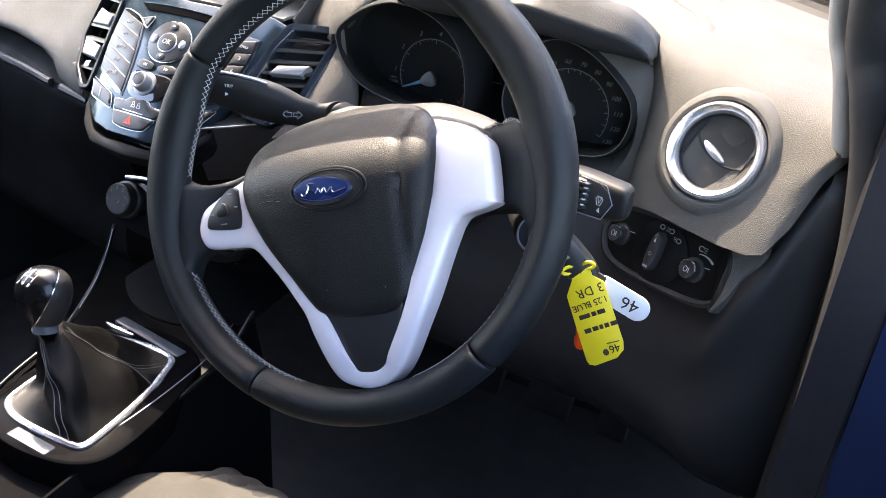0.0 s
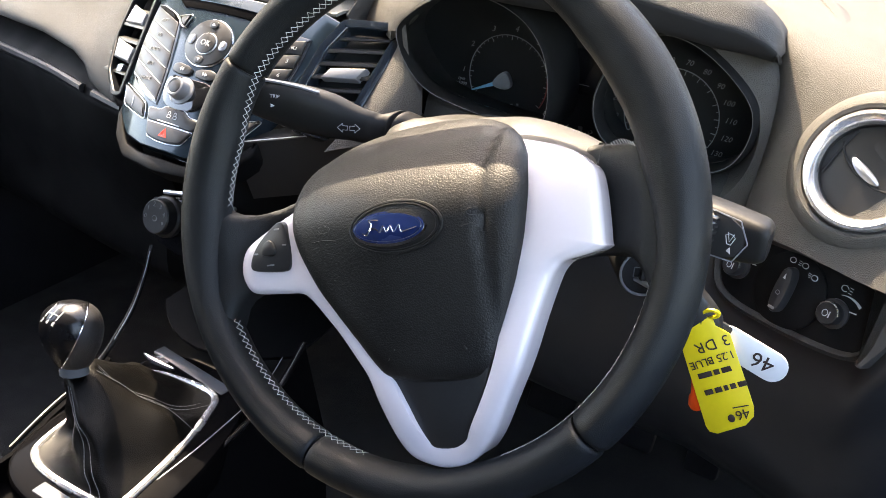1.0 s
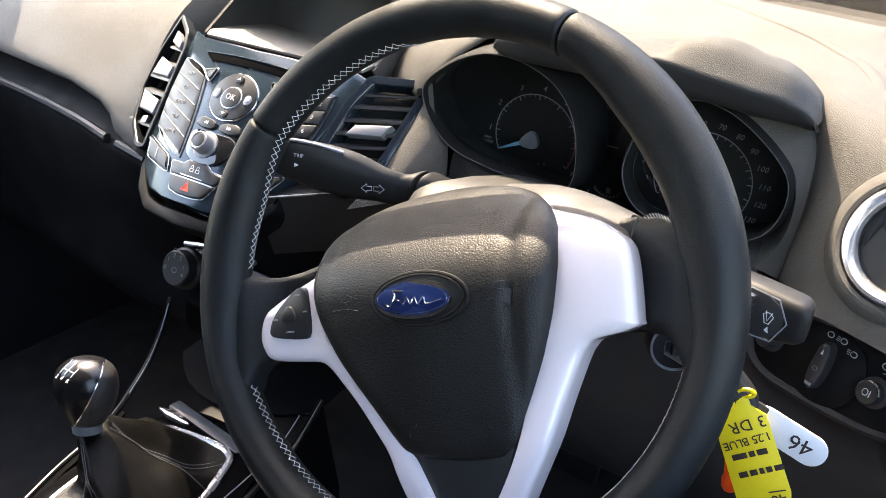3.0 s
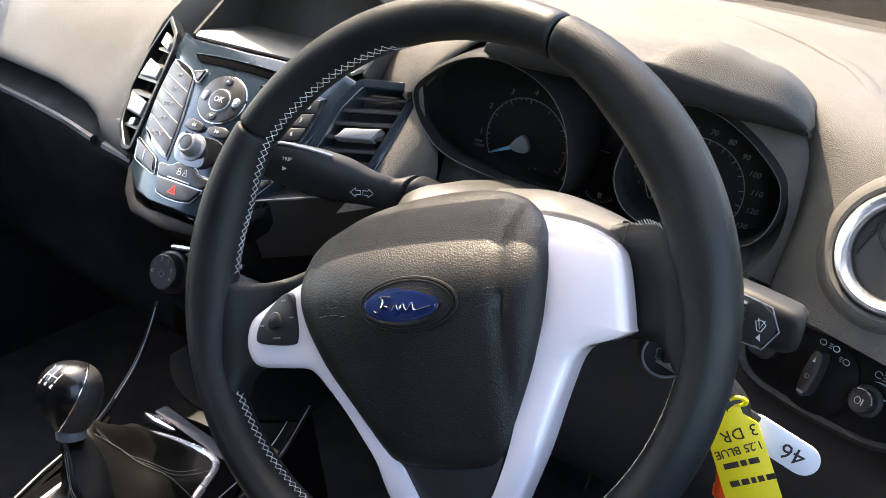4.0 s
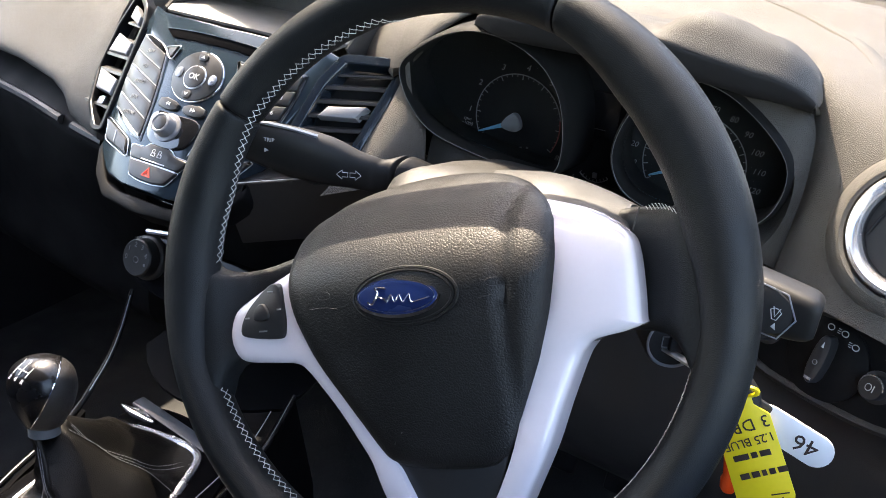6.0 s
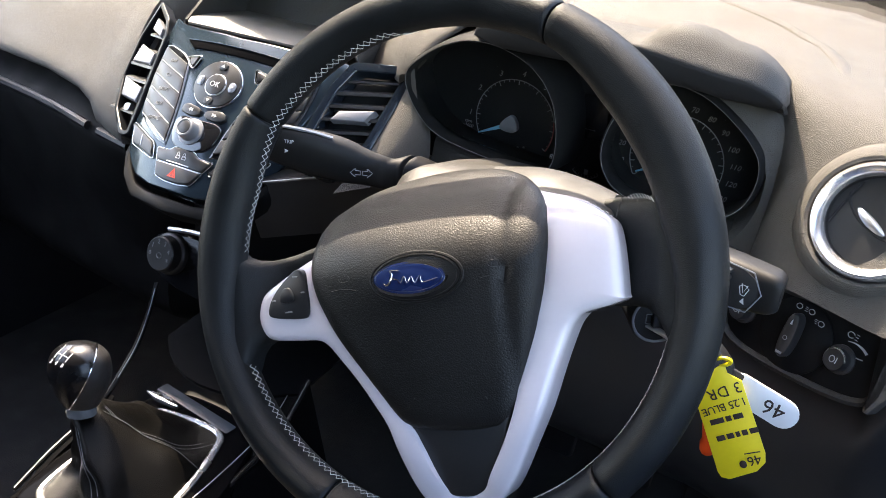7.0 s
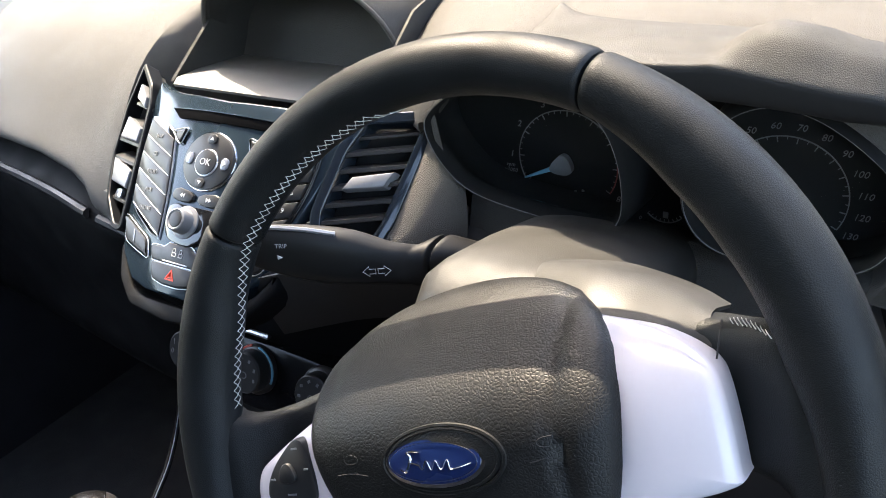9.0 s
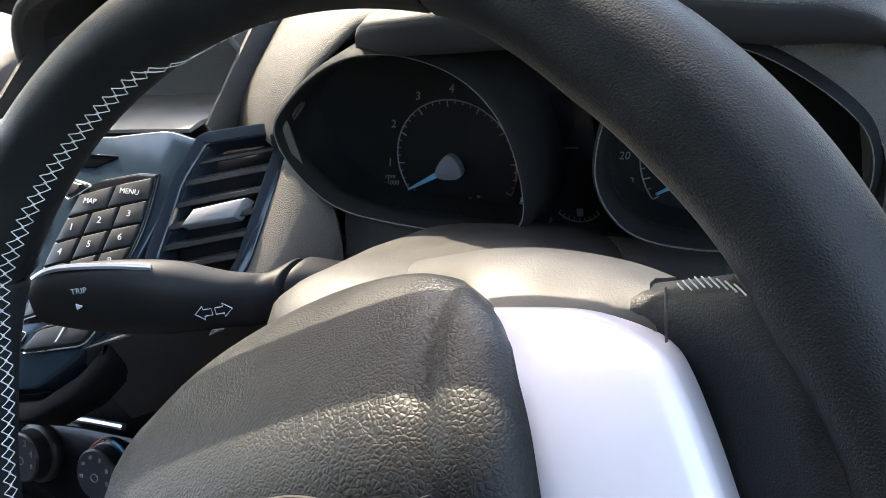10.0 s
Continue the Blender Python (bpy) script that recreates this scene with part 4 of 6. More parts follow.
part("blade", box(-0.003, -0.001, -0.03, 0.003, 0.001, 0.03, 0.0005), SATIN, key, m=basis((0.139, 0.088, 0.905), (0.85, -0.5, 0.1)))
part("key_ring", tube([(0.006 * math.cos(a), 0.008 * math.sin(a), 0) for a in np.linspace(0, 2 * math.pi, 25)[:-1]], 0.0008, 6, True), MATT, key, m=basis((0.180, 0.086, 0.896), (0.5, -0.8, 0.2)))

# tags on the ring
TAG = basis((0.1925, 0.078, 0.8640), (0.10, -0.97, 0.20), spin=30)
TAG = TAG @ Matrix.Scale(0.92, 4)
tag = thing("yellow_tag", TAG, "yellow card key tag with black handwriting", "key tag")
body = part("card", bent(slab([(-0.0190, -0.039), (-0.0175, -0.0435), (-0.012, -0.0455), (0.009, -0.0425), (0.0165, -0.037), (0.0185, -0.030), (0.0180, 0.026), (0.010, 0.034), (0.010, 0.040), (0.004, 0.043), (-0.008, 0.041), (-0.0085, 0.034), (-0.018, 0.021)], -0.0006, 0.0006, 0.0003), lambda p: Vector((p.x, p.y, p.z - 9 * min(0, p.x + 0.004) ** 2))), YELLOW, tag)
for s, tilt in ((-1, 25), (1, -35)):
    part("tie_loop", tube([(0.0055 * math.cos(b) + s * 0.0045, 0.0030 * math.sin(b) + 0.044, 0.001 + 0.002 * math.sin(b + s)) for b in np.linspace(0, 2 * math.pi, 17)[:-1]], 0.0016, 6, True), YELLOW, tag, "folded yellow tie", m=at(0, 0, 0, tilt * 0.2))
hole = part("hole", slab(oval(0.0026, 0.0030, 16), 0.0004, 0.0009, 0.0001), MARKER, tag, m=at(0.001, -0.0355))
for text, x, y, size, track in (("3 DR", 0.004, 0.0215, 0.0115, 1.05), ("1.25 BLUE", 0.0005, 0.0100, 0.0082, 0.95), ("46", 0.0095, -0.0335, 0.0105, 0.95)):
    letters("handwriting", text, size, MARKER, tag, at(x, y, 0.0009, 186), track=track)
for y, ws in ((0.0005, (0.010, 0.004, 0.007)), (-0.0125, (0.006, 0.005, 0.003, 0.004, 0.006))):
    x = -0.0135
    for w in ws:
        part("handwriting", box(x, y - 0.0020, 0.0004, x + w, y + 0.0020, 0.0009, 0.0001), MARKER, tag, m=at(0.001, 0, 0, 4))
        x += w + 0.0016
part("underline", box(0.004, -0.0284, 0.0004, 0.0155, -0.0276, 0.0009, 0.0001), MARKER, tag)
TAG2 = basis((0.2120, 0.088, 0.8795), (0.05, -0.97, 0.15), spin=-16)
tag2 = thing("white_tag", TAG2, "white plastic key tag with a handwritten number", "key tag")
part("plate", slab(box_outline(-0.029, -0.0105, 0.0225, 0.0105, 0.0102, 6), -0.0008, 0.0008, 0.0005), TAGWHITE, tag2)
part("clip", slab(box_outline(-0.033, -0.0115, -0.020, 0.0095, 0.002), -0.0012, 0.0014, 0.0006), BLACK, tag2, "black plastic clip")
letters("handwriting", "46", 0.0150, MARKER, tag2, at(0.006, 0.0, 0.0010, 187))
orange = thing("orange_fob", Matrix(), "small orange plastic fob behind the yellow tag", "key fob")
part("barrel", lathe([(0.004, -0.018), (0.0055, -0.015), (0.0055, -0.009), (0.0042, -0.006), (0.0045, 0.01), (0.002, 0.014)], 16), ORANGE, orange, m=basis((0.181, 0.094, 0.838), (-0.15, 0.0, 1.0)))


# ---- the instruments ----
EDGE = surface("bezel_edge_plastic", (0.10, 0.10, 0.10), 0.35, spots=0.05)
DIMRED = surface("dim_red_print", (0.20, 0.03, 0.025), 0.6, spots=0.05)
HUBGREY = surface("hub_grey", (0.13, 0.14, 0.15), 0.5, spots=0.05)
WELL = surface("dial_well_black", (0.014, 0.0145, 0.015), 0.6, spots=0.1, spec=0.08)
FACE = basis((0, 0.283, 0.95), (0, -1, 0))
cluster = thing("instrument_cluster", FACE, "black instrument cluster with two round dials, unlit", "instrument cluster")
part("back_plate", slab(box_outline(-0.185, -0.045, 0.160, 0.095, 0.02), -0.006, 0.0, 0.001), WELL, cluster)
TACH = [(-0.182, 0.044), (-0.168, 0.058), (-0.146, 0.074), (-0.117, 0.085), (-0.085, 0.084), (-0.055, 0.073), (-0.036, 0.055), (-0.026, 0.032), (-0.0225, 0.004), (-0.025, -0.015), (-0.036, -0.0225), (-0.060, -0.022), (-0.105, -0.018), (-0.148, -0.010), (-0.170, 0.010), (-0.181, 0.030)]
SPEED = [(0.019, 0.018), (0.027, 0.047), (0.045, 0.072), (0.067, 0.083), (0.092, 0.080), (0.115, 0.068), (0.138, 0.050), (0.150, 0.034), (0.1505, 0.012), (0.143, -0.008), (0.128, -0.020), (0.100, -0.0245), (0.060, -0.0245), (0.036, -0.018), (0.023, -0.002)]
for outline, c, label in ((TACH, -0.080, "rev counter surround"), (SPEED, 0.079, "speedometer surround")):
    pts = rounded([(x + (x - 0.239) / 0.686 * -0.025, y + (y - 0.27) / 0.686 * -0.025) for x, y in outline], 2)
    bm = bmesh.new()
    stack(bm, [[(x, y, z) for x, y in inset(pts, d)] for d, z in ((-0.004, 0.0), (-0.001, 0.030), (0.0005, 0.048), (0.0, 0.054), (-0.001, 0.055), (-0.0025, 0.053), (-0.004, 0.045), (-0.007, 0.0))], False, False)
    part("bezel", bm, WELL, cluster, label)
    part("bezel_edge", tube([(x, y, 0.0546) for x, y in inset(pts, -0.0007)], 0.0004, 6, True), EDGE, cluster, "thin pale edge line")
    lens = part("lens", slab(inset(pts, 0.003), 0.0395, 0.0405, 0.0002), LENS, cluster, "clear plastic lens")
    lens.visible_shadow = False

# the shaded panel under the two dials
under = spline([(-0.1375, -0.006), (-0.12, -0.010), (-0.09, -0.016), (-0.05, -0.021), (0.0, -0.023), (0.06, -0.026), (0.11, -0.025), (0.145, -0.018)], 4)
part("lower_panel", loft([[(x, y + dy, z) for x, y in under] for dy, z in ((0.004, 0.030), (-0.001, 0.040), (-0.005, 0.043), (-0.03, 0.050), (-0.055, 0.056))], thick=0.002), HOOD, cluster, "grey grained panel under the dials")

# the cove of the binnacle round the speedometer
cove_in = spline([(0.052, 0.088), (0.075, 0.091), (0.098, 0.087), (0.120, 0.075), (0.142, 0.056), (0.156, 0.036), (0.157, 0.010), (0.150, -0.012), (0.138, -0.03)], 4)
cove_out = spline([(0.045, 0.108), (0.080, 0.108), (0.108, 0.104), (0.135, 0.092), (0.158, 0.072), (0.170, 0.045), (0.176, 0.010), (0.180, -0.020), (0.184, -0.045)], 4)
part("cove", loft([[(a[0] + (b[0] - a[0]) * f, a[1] + (b[1] - a[1]) * f, z) for a, b in zip(cove_in, cove_out)] for f, z in ((-0.3, 0.020), (-0.05, 0.042), (0.1, 0.0465), (0.45, 0.042), (0.8, 0.034), (0.95, 0.029), (1.0, 0.018))], thick=0.002), DASH, cluster, "grey grained cove beside the speedometer")


def dial(c, first, last, steps, minor, radius, red_from=None):
    """Scale arc and marks round a hub at c; angles in degrees, from first to last clockwise."""
    bm, rd = bmesh.new(), bmesh.new()
    a_red = first + (last - first) * red_from if red_from else last
    arc = [(c[0] + radius * math.cos(radians(a)), c[1] + radius * math.sin(radians(a)), 0.0012) for a in np.linspace(first, a_red, 60)]
    tube(arc, 0.0005, 4, bm=bm)
    if red_from:
        for a0 in (0.0,):
            tube([(c[0] + (radius - 0.0004) * math.cos(radians(a)), c[1] + (radius - 0.0004) * math.sin(radians(a)), 0.0012) for a in np.linspace(a_red, last, 16)], 0.0006, 4, bm=rd)
        part("red_zone", rd, DIMRED, cluster, "red end of the scale")
    else:
        rd.free()
    for k in range(steps * minor + 1):
        a = radians(first + (last - first) * k / (steps * minor))
        long = 0.0042 if k % minor == 0 else 0.0022
        p, q = [(c[0] + r * math.cos(a), c[1] + r * math.sin(a), 0.0012) for r in (radius - 0.0005, radius - long)]
        tube([p, q], 0.00045 if k % minor == 0 else 0.0003, 4, bm=bm)
    part("scale", bm, INK_DIM, cluster, "pale printed scale")


HUB1, HUB2 = (-0.079, 0.0090), (0.078, 0.011)
ARC1 = (-0.0770, 0.0105)
dial(ARC1, 210, -31, 8, 4, 0.0403, 0.82)
dial(HUB2, 211, -29, 13, 2, 0.0408)
for k in range(9):
    a = radians((208, 180, 147, 114, 85, 56, 27, -3, -31)[k])
    letters("numeral", str(k), 0.0072, INK_DIM, cluster, at(ARC1[0] + 0.0470 * math.cos(a), ARC1[1] + 0.0470 * math.sin(a), 0.0012), shear=0.25)
for k in range(14):
    a = radians(211 - 240 * k / 13)
    letters("numeral", str(k * 10), 0.0066, INK_DIM, cluster, at(HUB2[0] + 0.0500 * math.cos(a), HUB2[1] + 0.0475 * math.sin(a), 0.0012), shear=0.25)
letters("caption", "rpm\nx1000", 0.0046, INK_DIM, cluster, at(-0.1255, -0.0010, 0.0012), shear=0.25)
letters("caption", "mph", 0.0052, INK_DIM, cluster, at(0.0320, -0.0085, 0.0012), shear=0.25)
for hub, first in ((HUB1, 205), (HUB2, 207)):
    a = radians(first)
    d, s = Vector((math.cos(a), math.sin(a))), Vector((-math.sin(a), math.cos(a)))
    h = Vector(hub)
    needle = [h + d * 0.036 + s * 0.0006, h + d * 0.036 - s * 0.0006, h + d * 0.008 - s * 0.0019, h + d * 0.008 + s * 0.0019]
    nd = part("needle", slab([(p.x, p.y) for p in needle], 0.004, 0.0056, 0.0003), NEEDLE, cluster, "pale blue needle")
    cap = rounded([tuple(h + d * x + s * y) for x, y in ((0.011, 0.002), (0.011, -0.002), (0.004, -0.0065), (-0.003, -0.0085), (-0.007, -0.005), (-0.007, 0.005), (-0.003, 0.0085), (0.004, 0.0065))], 2)
    part("hub_cap", domed(cap, 0.002, 0.0075, 0.0015, 4), HUBGREY, nd, "grey needle hub")
part("trip_display", slab(box_outline(-0.0125, 0.012, 0.0125, 0.052, 0.002), 0.0, 0.0012, 0.0004), SCREEN, cluster, "unlit trip display")
part("display_line", box(-0.0126, 0.0203, 0.0010, 0.0025, 0.0209, 0.0016, 0.0001), INK_DIM, cluster)
fuel = bmesh.new()
arc = [(-0.001 + 0.017 * math.cos(radians(a)), -0.0087 + 0.017 * math.sin(radians(a)), 0.001) for a in np.linspace(222, 318, 24)]
tube(arc, 0.0006, 4, bm=fuel)
for a in np.linspace(222, 318, 9):
    p, q = [(-0.001 + r * math.cos(radians(a)), -0.0087 + r * math.sin(radians(a)), 0.001) for r in (0.0165, 0.0145)]
    tube([p, q], 0.0004, 4, bm=fuel)
part("fuel_scale", fuel, INK_DIM, cluster, "small curved fuel scale")
part("fuel_sign", box(-0.0025, -0.0225, 0.0, 0.0015, -0.0175, 0.0009, 0.0004), INK_DIM, cluster)
letters("numeral", "0", 0.0045, INK_DIM, cluster, at(-0.0195, -0.0255, 0.001), shear=0.25)
for x, y in ((-0.072, -0.014), (-0.066, -0.0125), (-0.083, -0.015)):
    part("warning_sign", box(x, y, 0.0, x + 0.002, y + 0.0016, 0.0009, 0.0002), INK_DIM, cluster)


# ---- the centre console ----
CON = basis((-0.348, 0.176, 0.961), (0, -math.cos(radians(40)), math.sin(radians(40))))


def bow(p):
    """The panel's bulge: it falls away to both sides."""
    return Vector((p.x, p.y, p.z - 1.75 * p.x * p.x - 1.2 * max(0, p.y - 0.03) ** 2))


def con_part(name, bm, material, parent, label=""):
    return part(name, bent(bm, bow), material, parent, label)


def curved_slab(pts, z0, z1, bevel=0.0008):
    bm = slab(pts, z0, z1, bevel)
    for k in range(1, 26):
        bmesh.ops.bisect_plane(bm, geom=bm.verts[:] + bm.edges[:] + bm.faces[:], plane_co=(-0.208 + 0.016 * k, 0, 0), plane_no=(1, 0, 0))
    return bm


stereo = thing("centre_stack", CON, "gloss dark audio panel with buttons between two air vents", "audio panel")
PANEL_OUT = [(-0.113, 0.071), (-0.090, 0.062), (-0.060, 0.058), (0.0, 0.055), (0.060, 0.058), (0.097, 0.066), (0.116, 0.062), (0.108, 0.020), (0.090, -0.045), (0.074, -0.085), (0.052, -0.107), (0.028, -0.1125), (-0.028, -0.1125), (-0.052, -0.107), (-0.076, -0.088), (-0.093, -0.060), (-0.103, 0.0), (-0.111, 0.035)]
body = con_part("panel", curved_slab(fine_outline(PANEL_OUT), -0.02, 0.0, 0.002), PANEL, stereo, "gloss blue-black panel")
con_part("lower_bow", curved_slab(fine_outline([(-0.088, -0.070), (-0.074, -0.094), (-0.052, -0.1135), (-0.028, -0.1185), (0.028, -0.1185), (0.052, -0.1135), (0.074, -0.094), (0.088, -0.070), (0.09, -0.086), (0.075, -0.110), (0.05, -0.128), (0.0, -0.133), (-0.05, -0.128), (-0.075, -0.110), (-0.09, -0.086)]), -0.03, -0.004, 0.003), SHADEBLACK, stereo, "black lip under the panel")
# no real recess: a near-black strip stands for the shade inside the slot
SLOT_SHADE = surface("slot_shade_black", (0.004, 0.004, 0.0045), 0.9, spots=0.1, spec=0.02)
con_part("disc_slot", curved_slab([(-0.054, 0.0350), (0.054, 0.0350), (0.068, 0.0432), (-0.068, 0.0432)], -0.004, 0.0004, 0.0002), SLOT_SHADE, stereo, "disc slot, a black strip for the shade inside it")
con_part("slot_lip", curved_slab([(-0.067, 0.0432), (0.067, 0.0432), (0.068, 0.0440), (-0.068, 0.0440)], -0.002, 0.0012, 0.0003), PANEL, stereo)


def button(pts, height=0.003, material=BUTTON, label="", parent=stereo, name="button"):
    return con_part(name, curved_slab(pts, -0.001, height, 0.0009), material, parent, label)


def con_line(name, pts, z, r, parent, label=""):
    """A thin silver line along a closed outline on the panel."""
    return part(name, tube([bow(Vector((x, y, z))) for x, y in fine_outline(pts, 0.004, 1)], r, 5, True), SATIN, parent, label)


def con_text(text, size, x, y, z, material=INK):
    tilt = math.degrees(math.atan(3.5 * x))
    return letters("caption", text, size, material, stereo, Matrix.Translation(bow(Vector((x, y, z)))) @ Matrix.Rotation(radians(tilt), 4, "Y"))


# mode buttons in a leaning column, number pad mirrored
names = ("NAV", "CD", "RADIO", "AUX", "PHONE")
L0, L1, R0, R1 = (-0.0970, 0.033), (-0.0850, -0.043), (-0.0500, 0.016), (-0.0305, -0.0675)


def mode_edge(f, side):
    a, b = ((L0, L1), (R0, R1))[side]
    bulge = 0.004 * math.sin(math.pi * f) * (-1 if side == 0 else 0.6)
    return (a[0] + (b[0] - a[0]) * f + bulge, a[1] + (b[1] - a[1]) * f)


for s in (-1, 1):
    frame_pts = [mode_edge(f, 0) for f in np.linspace(-0.05, 1.05, 8)] + [mode_edge(f, 1) for f in np.linspace(1.06, -0.08, 8)]
    cx, cy = -0.065, -0.016
    frame_pts = [((cx + (x - cx) * 1.05) * -s, cy + (y - cy) * 1.03) for x, y in frame_pts]
    con_part("button_frame", curved_slab(rounded(frame_pts, 1), -0.001, 0.0012, 0.0006), GREYTRIM if s < 0 else PIANO, stereo, "thin gloss surround")
    con_part("button_bed", curved_slab(inset(rounded(frame_pts, 1), 0.0012), 0.0, 0.0016, 0.0003), PIANO, stereo)
for k, n in enumerate(names):
    f0, f1 = k / 5 + 0.004, (k + 1) / 5 - 0.004
    pts = [mode_edge(f0, 0), mode_edge((f0 + f1) / 2, 0), mode_edge(f1, 0), mode_edge(f1, 1), mode_edge((f0 + f1) / 2, 1), mode_edge(f0, 1)]
    key_top = button(pts, 0.0026, label="dark mode button")
    e0, e1 = mode_edge(f1 + 0.001, 0), mode_edge(f1 + 0.001, 1)
    edge = [bow(Vector((e0[0] + (e1[0] - e0[0]) * g, e0[1] + (e1[1] - e0[1]) * g, 0.0024))) for g in np.linspace(0.04, 0.97, 9)]
    part("button_edge", tube(edge, 0.0004, 5), SATIN, key_top, "thin silver lower edge")
    m = (mode_edge((f0 + f1) / 2, 0), mode_edge((f0 + f1) / 2, 1))
    con_text(n, 0.0056, (m[0][0] + m[1][0]) / 2, (m[0][1] + m[1][1]) / 2, 0.0030, INK_DIM)
keys = ["MAP", "MENU", "1", "2", "3", "4", "5", "6", "7", "8", "9", "*", "0", "#"]
grid = [(0, 0, 0.5), (0, 0.5, 1.0)] + [(r, c / 3, (c + 1) / 3) for r in range(1, 5) for c in range(3)]
for n, (r, c0, c1) in zip(keys, grid):
    def kp(f, g):
        a, b = mode_edge(f, 1), mode_edge(f, 0)
        return (-(a[0] + (b[0] - a[0]) * g), a[1] + (b[1] - a[1]) * g)
    f0, f1 = r / 5 + 0.008, (r + 1) / 5 - 0.008
    button([kp(f0, c0 + 0.02), kp(f1, c0 + 0.02), kp(f1, c1 - 0.02), kp(f0, c1 - 0.02)], 0.0034, label="dark number key")
    x, y = kp((f0 + f1) / 2, (c0 + c1) / 2)
    con_text(n, 0.0048 if r == 0 else 0.006, x, y, 0.0039)

# ring pad, skip keys, knob
con_part("pad_ring", curved_slab(oval(0.0285, 0.0255, 40, 0.0, 0.0015), -0.001, 0.0014, 0.0007), CHROME, stereo, "thin chrome ring")
con_part("ring_pad", curved_slab(oval(0.0275, 0.0245, 40, 0.0, 0.0015), 0.0, 0.0026, 0.0008), BUTTON, stereo, "dark ring-shaped pad")
con_part("ok_ring", curved_slab(oval(0.0125, 0.0118, 32), 0.0, 0.0036, 0.0008), SATIN, stereo, "satin ring")
con_part("ok_button", curved_slab(oval(0.0115, 0.0108, 32), 0.0, 0.0042, 0.0008), BUTTON, stereo, "round dark button")
con_text("OK", 0.0082, 0.0, 0.0, 0.0044)
for a in (0, 90, 180, 270):
    c, s = math.cos(radians(a)), math.sin(radians(a))
    tri = [(c * 0.020 * 0.98 + c * x - s * y, 0.0015 + s * 0.0185 + s * x + c * y) for x, y in ((-0.0035, -0.0055), (0.004, -0.0045), (0.0045, 0.0045), (-0.0035, 0.0055))]
    con_part("pad_key", curved_slab(rounded(tri, 1), 0.0, 0.0040, 0.0008), GREYTRIM if a in (0, 180) else BUTTON, stereo)
    tip = [(c * 0.020 + c * x - s * y, 0.0015 + s * 0.0185 + s * x + c * y) for x, y in ((-0.0012, -0.0022), (0.0018, 0.0), (-0.0012, 0.0022))]
    con_part("pad_mark", curved_slab(tip, 0.003, 0.0043, 0.0001), INK, stereo)
for s in (-1, 1):
    pts = [(s * 0.003, -0.0265), (s * 0.026, -0.0235), (s * 0.0285, -0.0335), (s * 0.016, -0.0360), (s * 0.003, -0.0345)]
    button(rounded(pts, 1), 0.0030, label="dark skip key")
    for dx in (0.0, 0.0028):
        x = s * (0.0135 + dx)
        con_part("skip_mark", slab([(x - s * 0.0012, -0.0322), (x + s * 0.0014, -0.0302), (x - s * 0.0012, -0.0282)], 0.0026, 0.0034, 0.0001), INK, stereo)
con_part("knob_plate", curved_slab(rounded([(-0.029, -0.037), (0.0, -0.038), (0.029, -0.037), (0.0285, -0.055), (0.020, -0.0685), (0.0, -0.071), (-0.020, -0.0685), (-0.0285, -0.055)], 2), -0.001, 0.0018, 0.0008), PIANO, stereo)
knob = part("volume_knob", lathe([(0.0138, 0.0), (0.0138, 0.0015), (0.0104, 0.0022), (0.0098, 0.010), (0.0094, 0.0118), (0.0080, 0.0124), (0.0070, 0.0116), (0.0, 0.0112)], 40), TABSILVER, stereo, "silver ribbed volume knob", m=at(-0.003, -0.0515, 0.0015))
part("knob_face", lathe([(0.0067, 0.0105), (0.0067, 0.0117), (0.0058, 0.0121), (0.0, 0.0119)], 32), BUTTON, knob)
for s in (-1, 1):
    tri = [(s * 0.0565, 0.0232), (s * 0.0345, 0.0272), (s * 0.0390, 0.0130), (s * 0.0425, 0.0125)]
    con_line("corner_frame", soft(tri, 0.003), 0.0012, 0.0006, stereo, "thin silver surround")
    con_part("corner_button", curved_slab(inset(soft(tri, 0.003), 0.0016), 0.0, 0.0026, 0.0008), BUTTON, stereo, "dark triangular button")
for s in (-1, 1):
    sq = [(s * -0.0895, -0.0540), (s * -0.0430, -0.0715), (s * -0.0345, -0.0885), (s * -0.0770, -0.0775)]
    con_line("square_frame", soft(sq, 0.005), 0.0010, 0.0005, stereo, "thin silver surround")
    con_part("square_button", curved_slab(inset(soft(sq, 0.005), 0.0016), 0.0, 0.0028, 0.0009), BUTTON, stereo)
    con_part("square_mark", curved_slab(soft([(s * -0.0650, -0.0665), (s * -0.0630, -0.0672), (s * -0.0590, -0.0785), (s * -0.0610, -0.0778)], 0.0005), 0.002, 0.0033, 0.0003), GREYTRIM, stereo)
LOCK = [(-0.0345, -0.0752), (-0.0175, -0.0750), (-0.0135, -0.0705), (0.0110, -0.0705), (0.0180, -0.0752), (0.0345, -0.0755), (0.0285, -0.0868), (-0.0290, -0.0868)]
HAZARD = [(-0.0285, -0.0884), (0.0285, -0.0884), (0.0215, -0.1015), (0.0080, -0.1040), (-0.0080, -0.1040), (-0.0215, -0.1015)]
for name, pts, h, label in (("lock_button", LOCK, 0.0030, "dark lock button"), ("hazard_button", HAZARD, 0.0034, "dark hazard button")):
    con_line("key_frame", soft(inset(pts, -0.0010), 0.003), 0.0010, 0.0004, stereo, "thin silver surround")
    con_part(name, curved_slab(soft(pts, 0.003), -0.001, h, 0.0009), BUTTON, stereo, label)
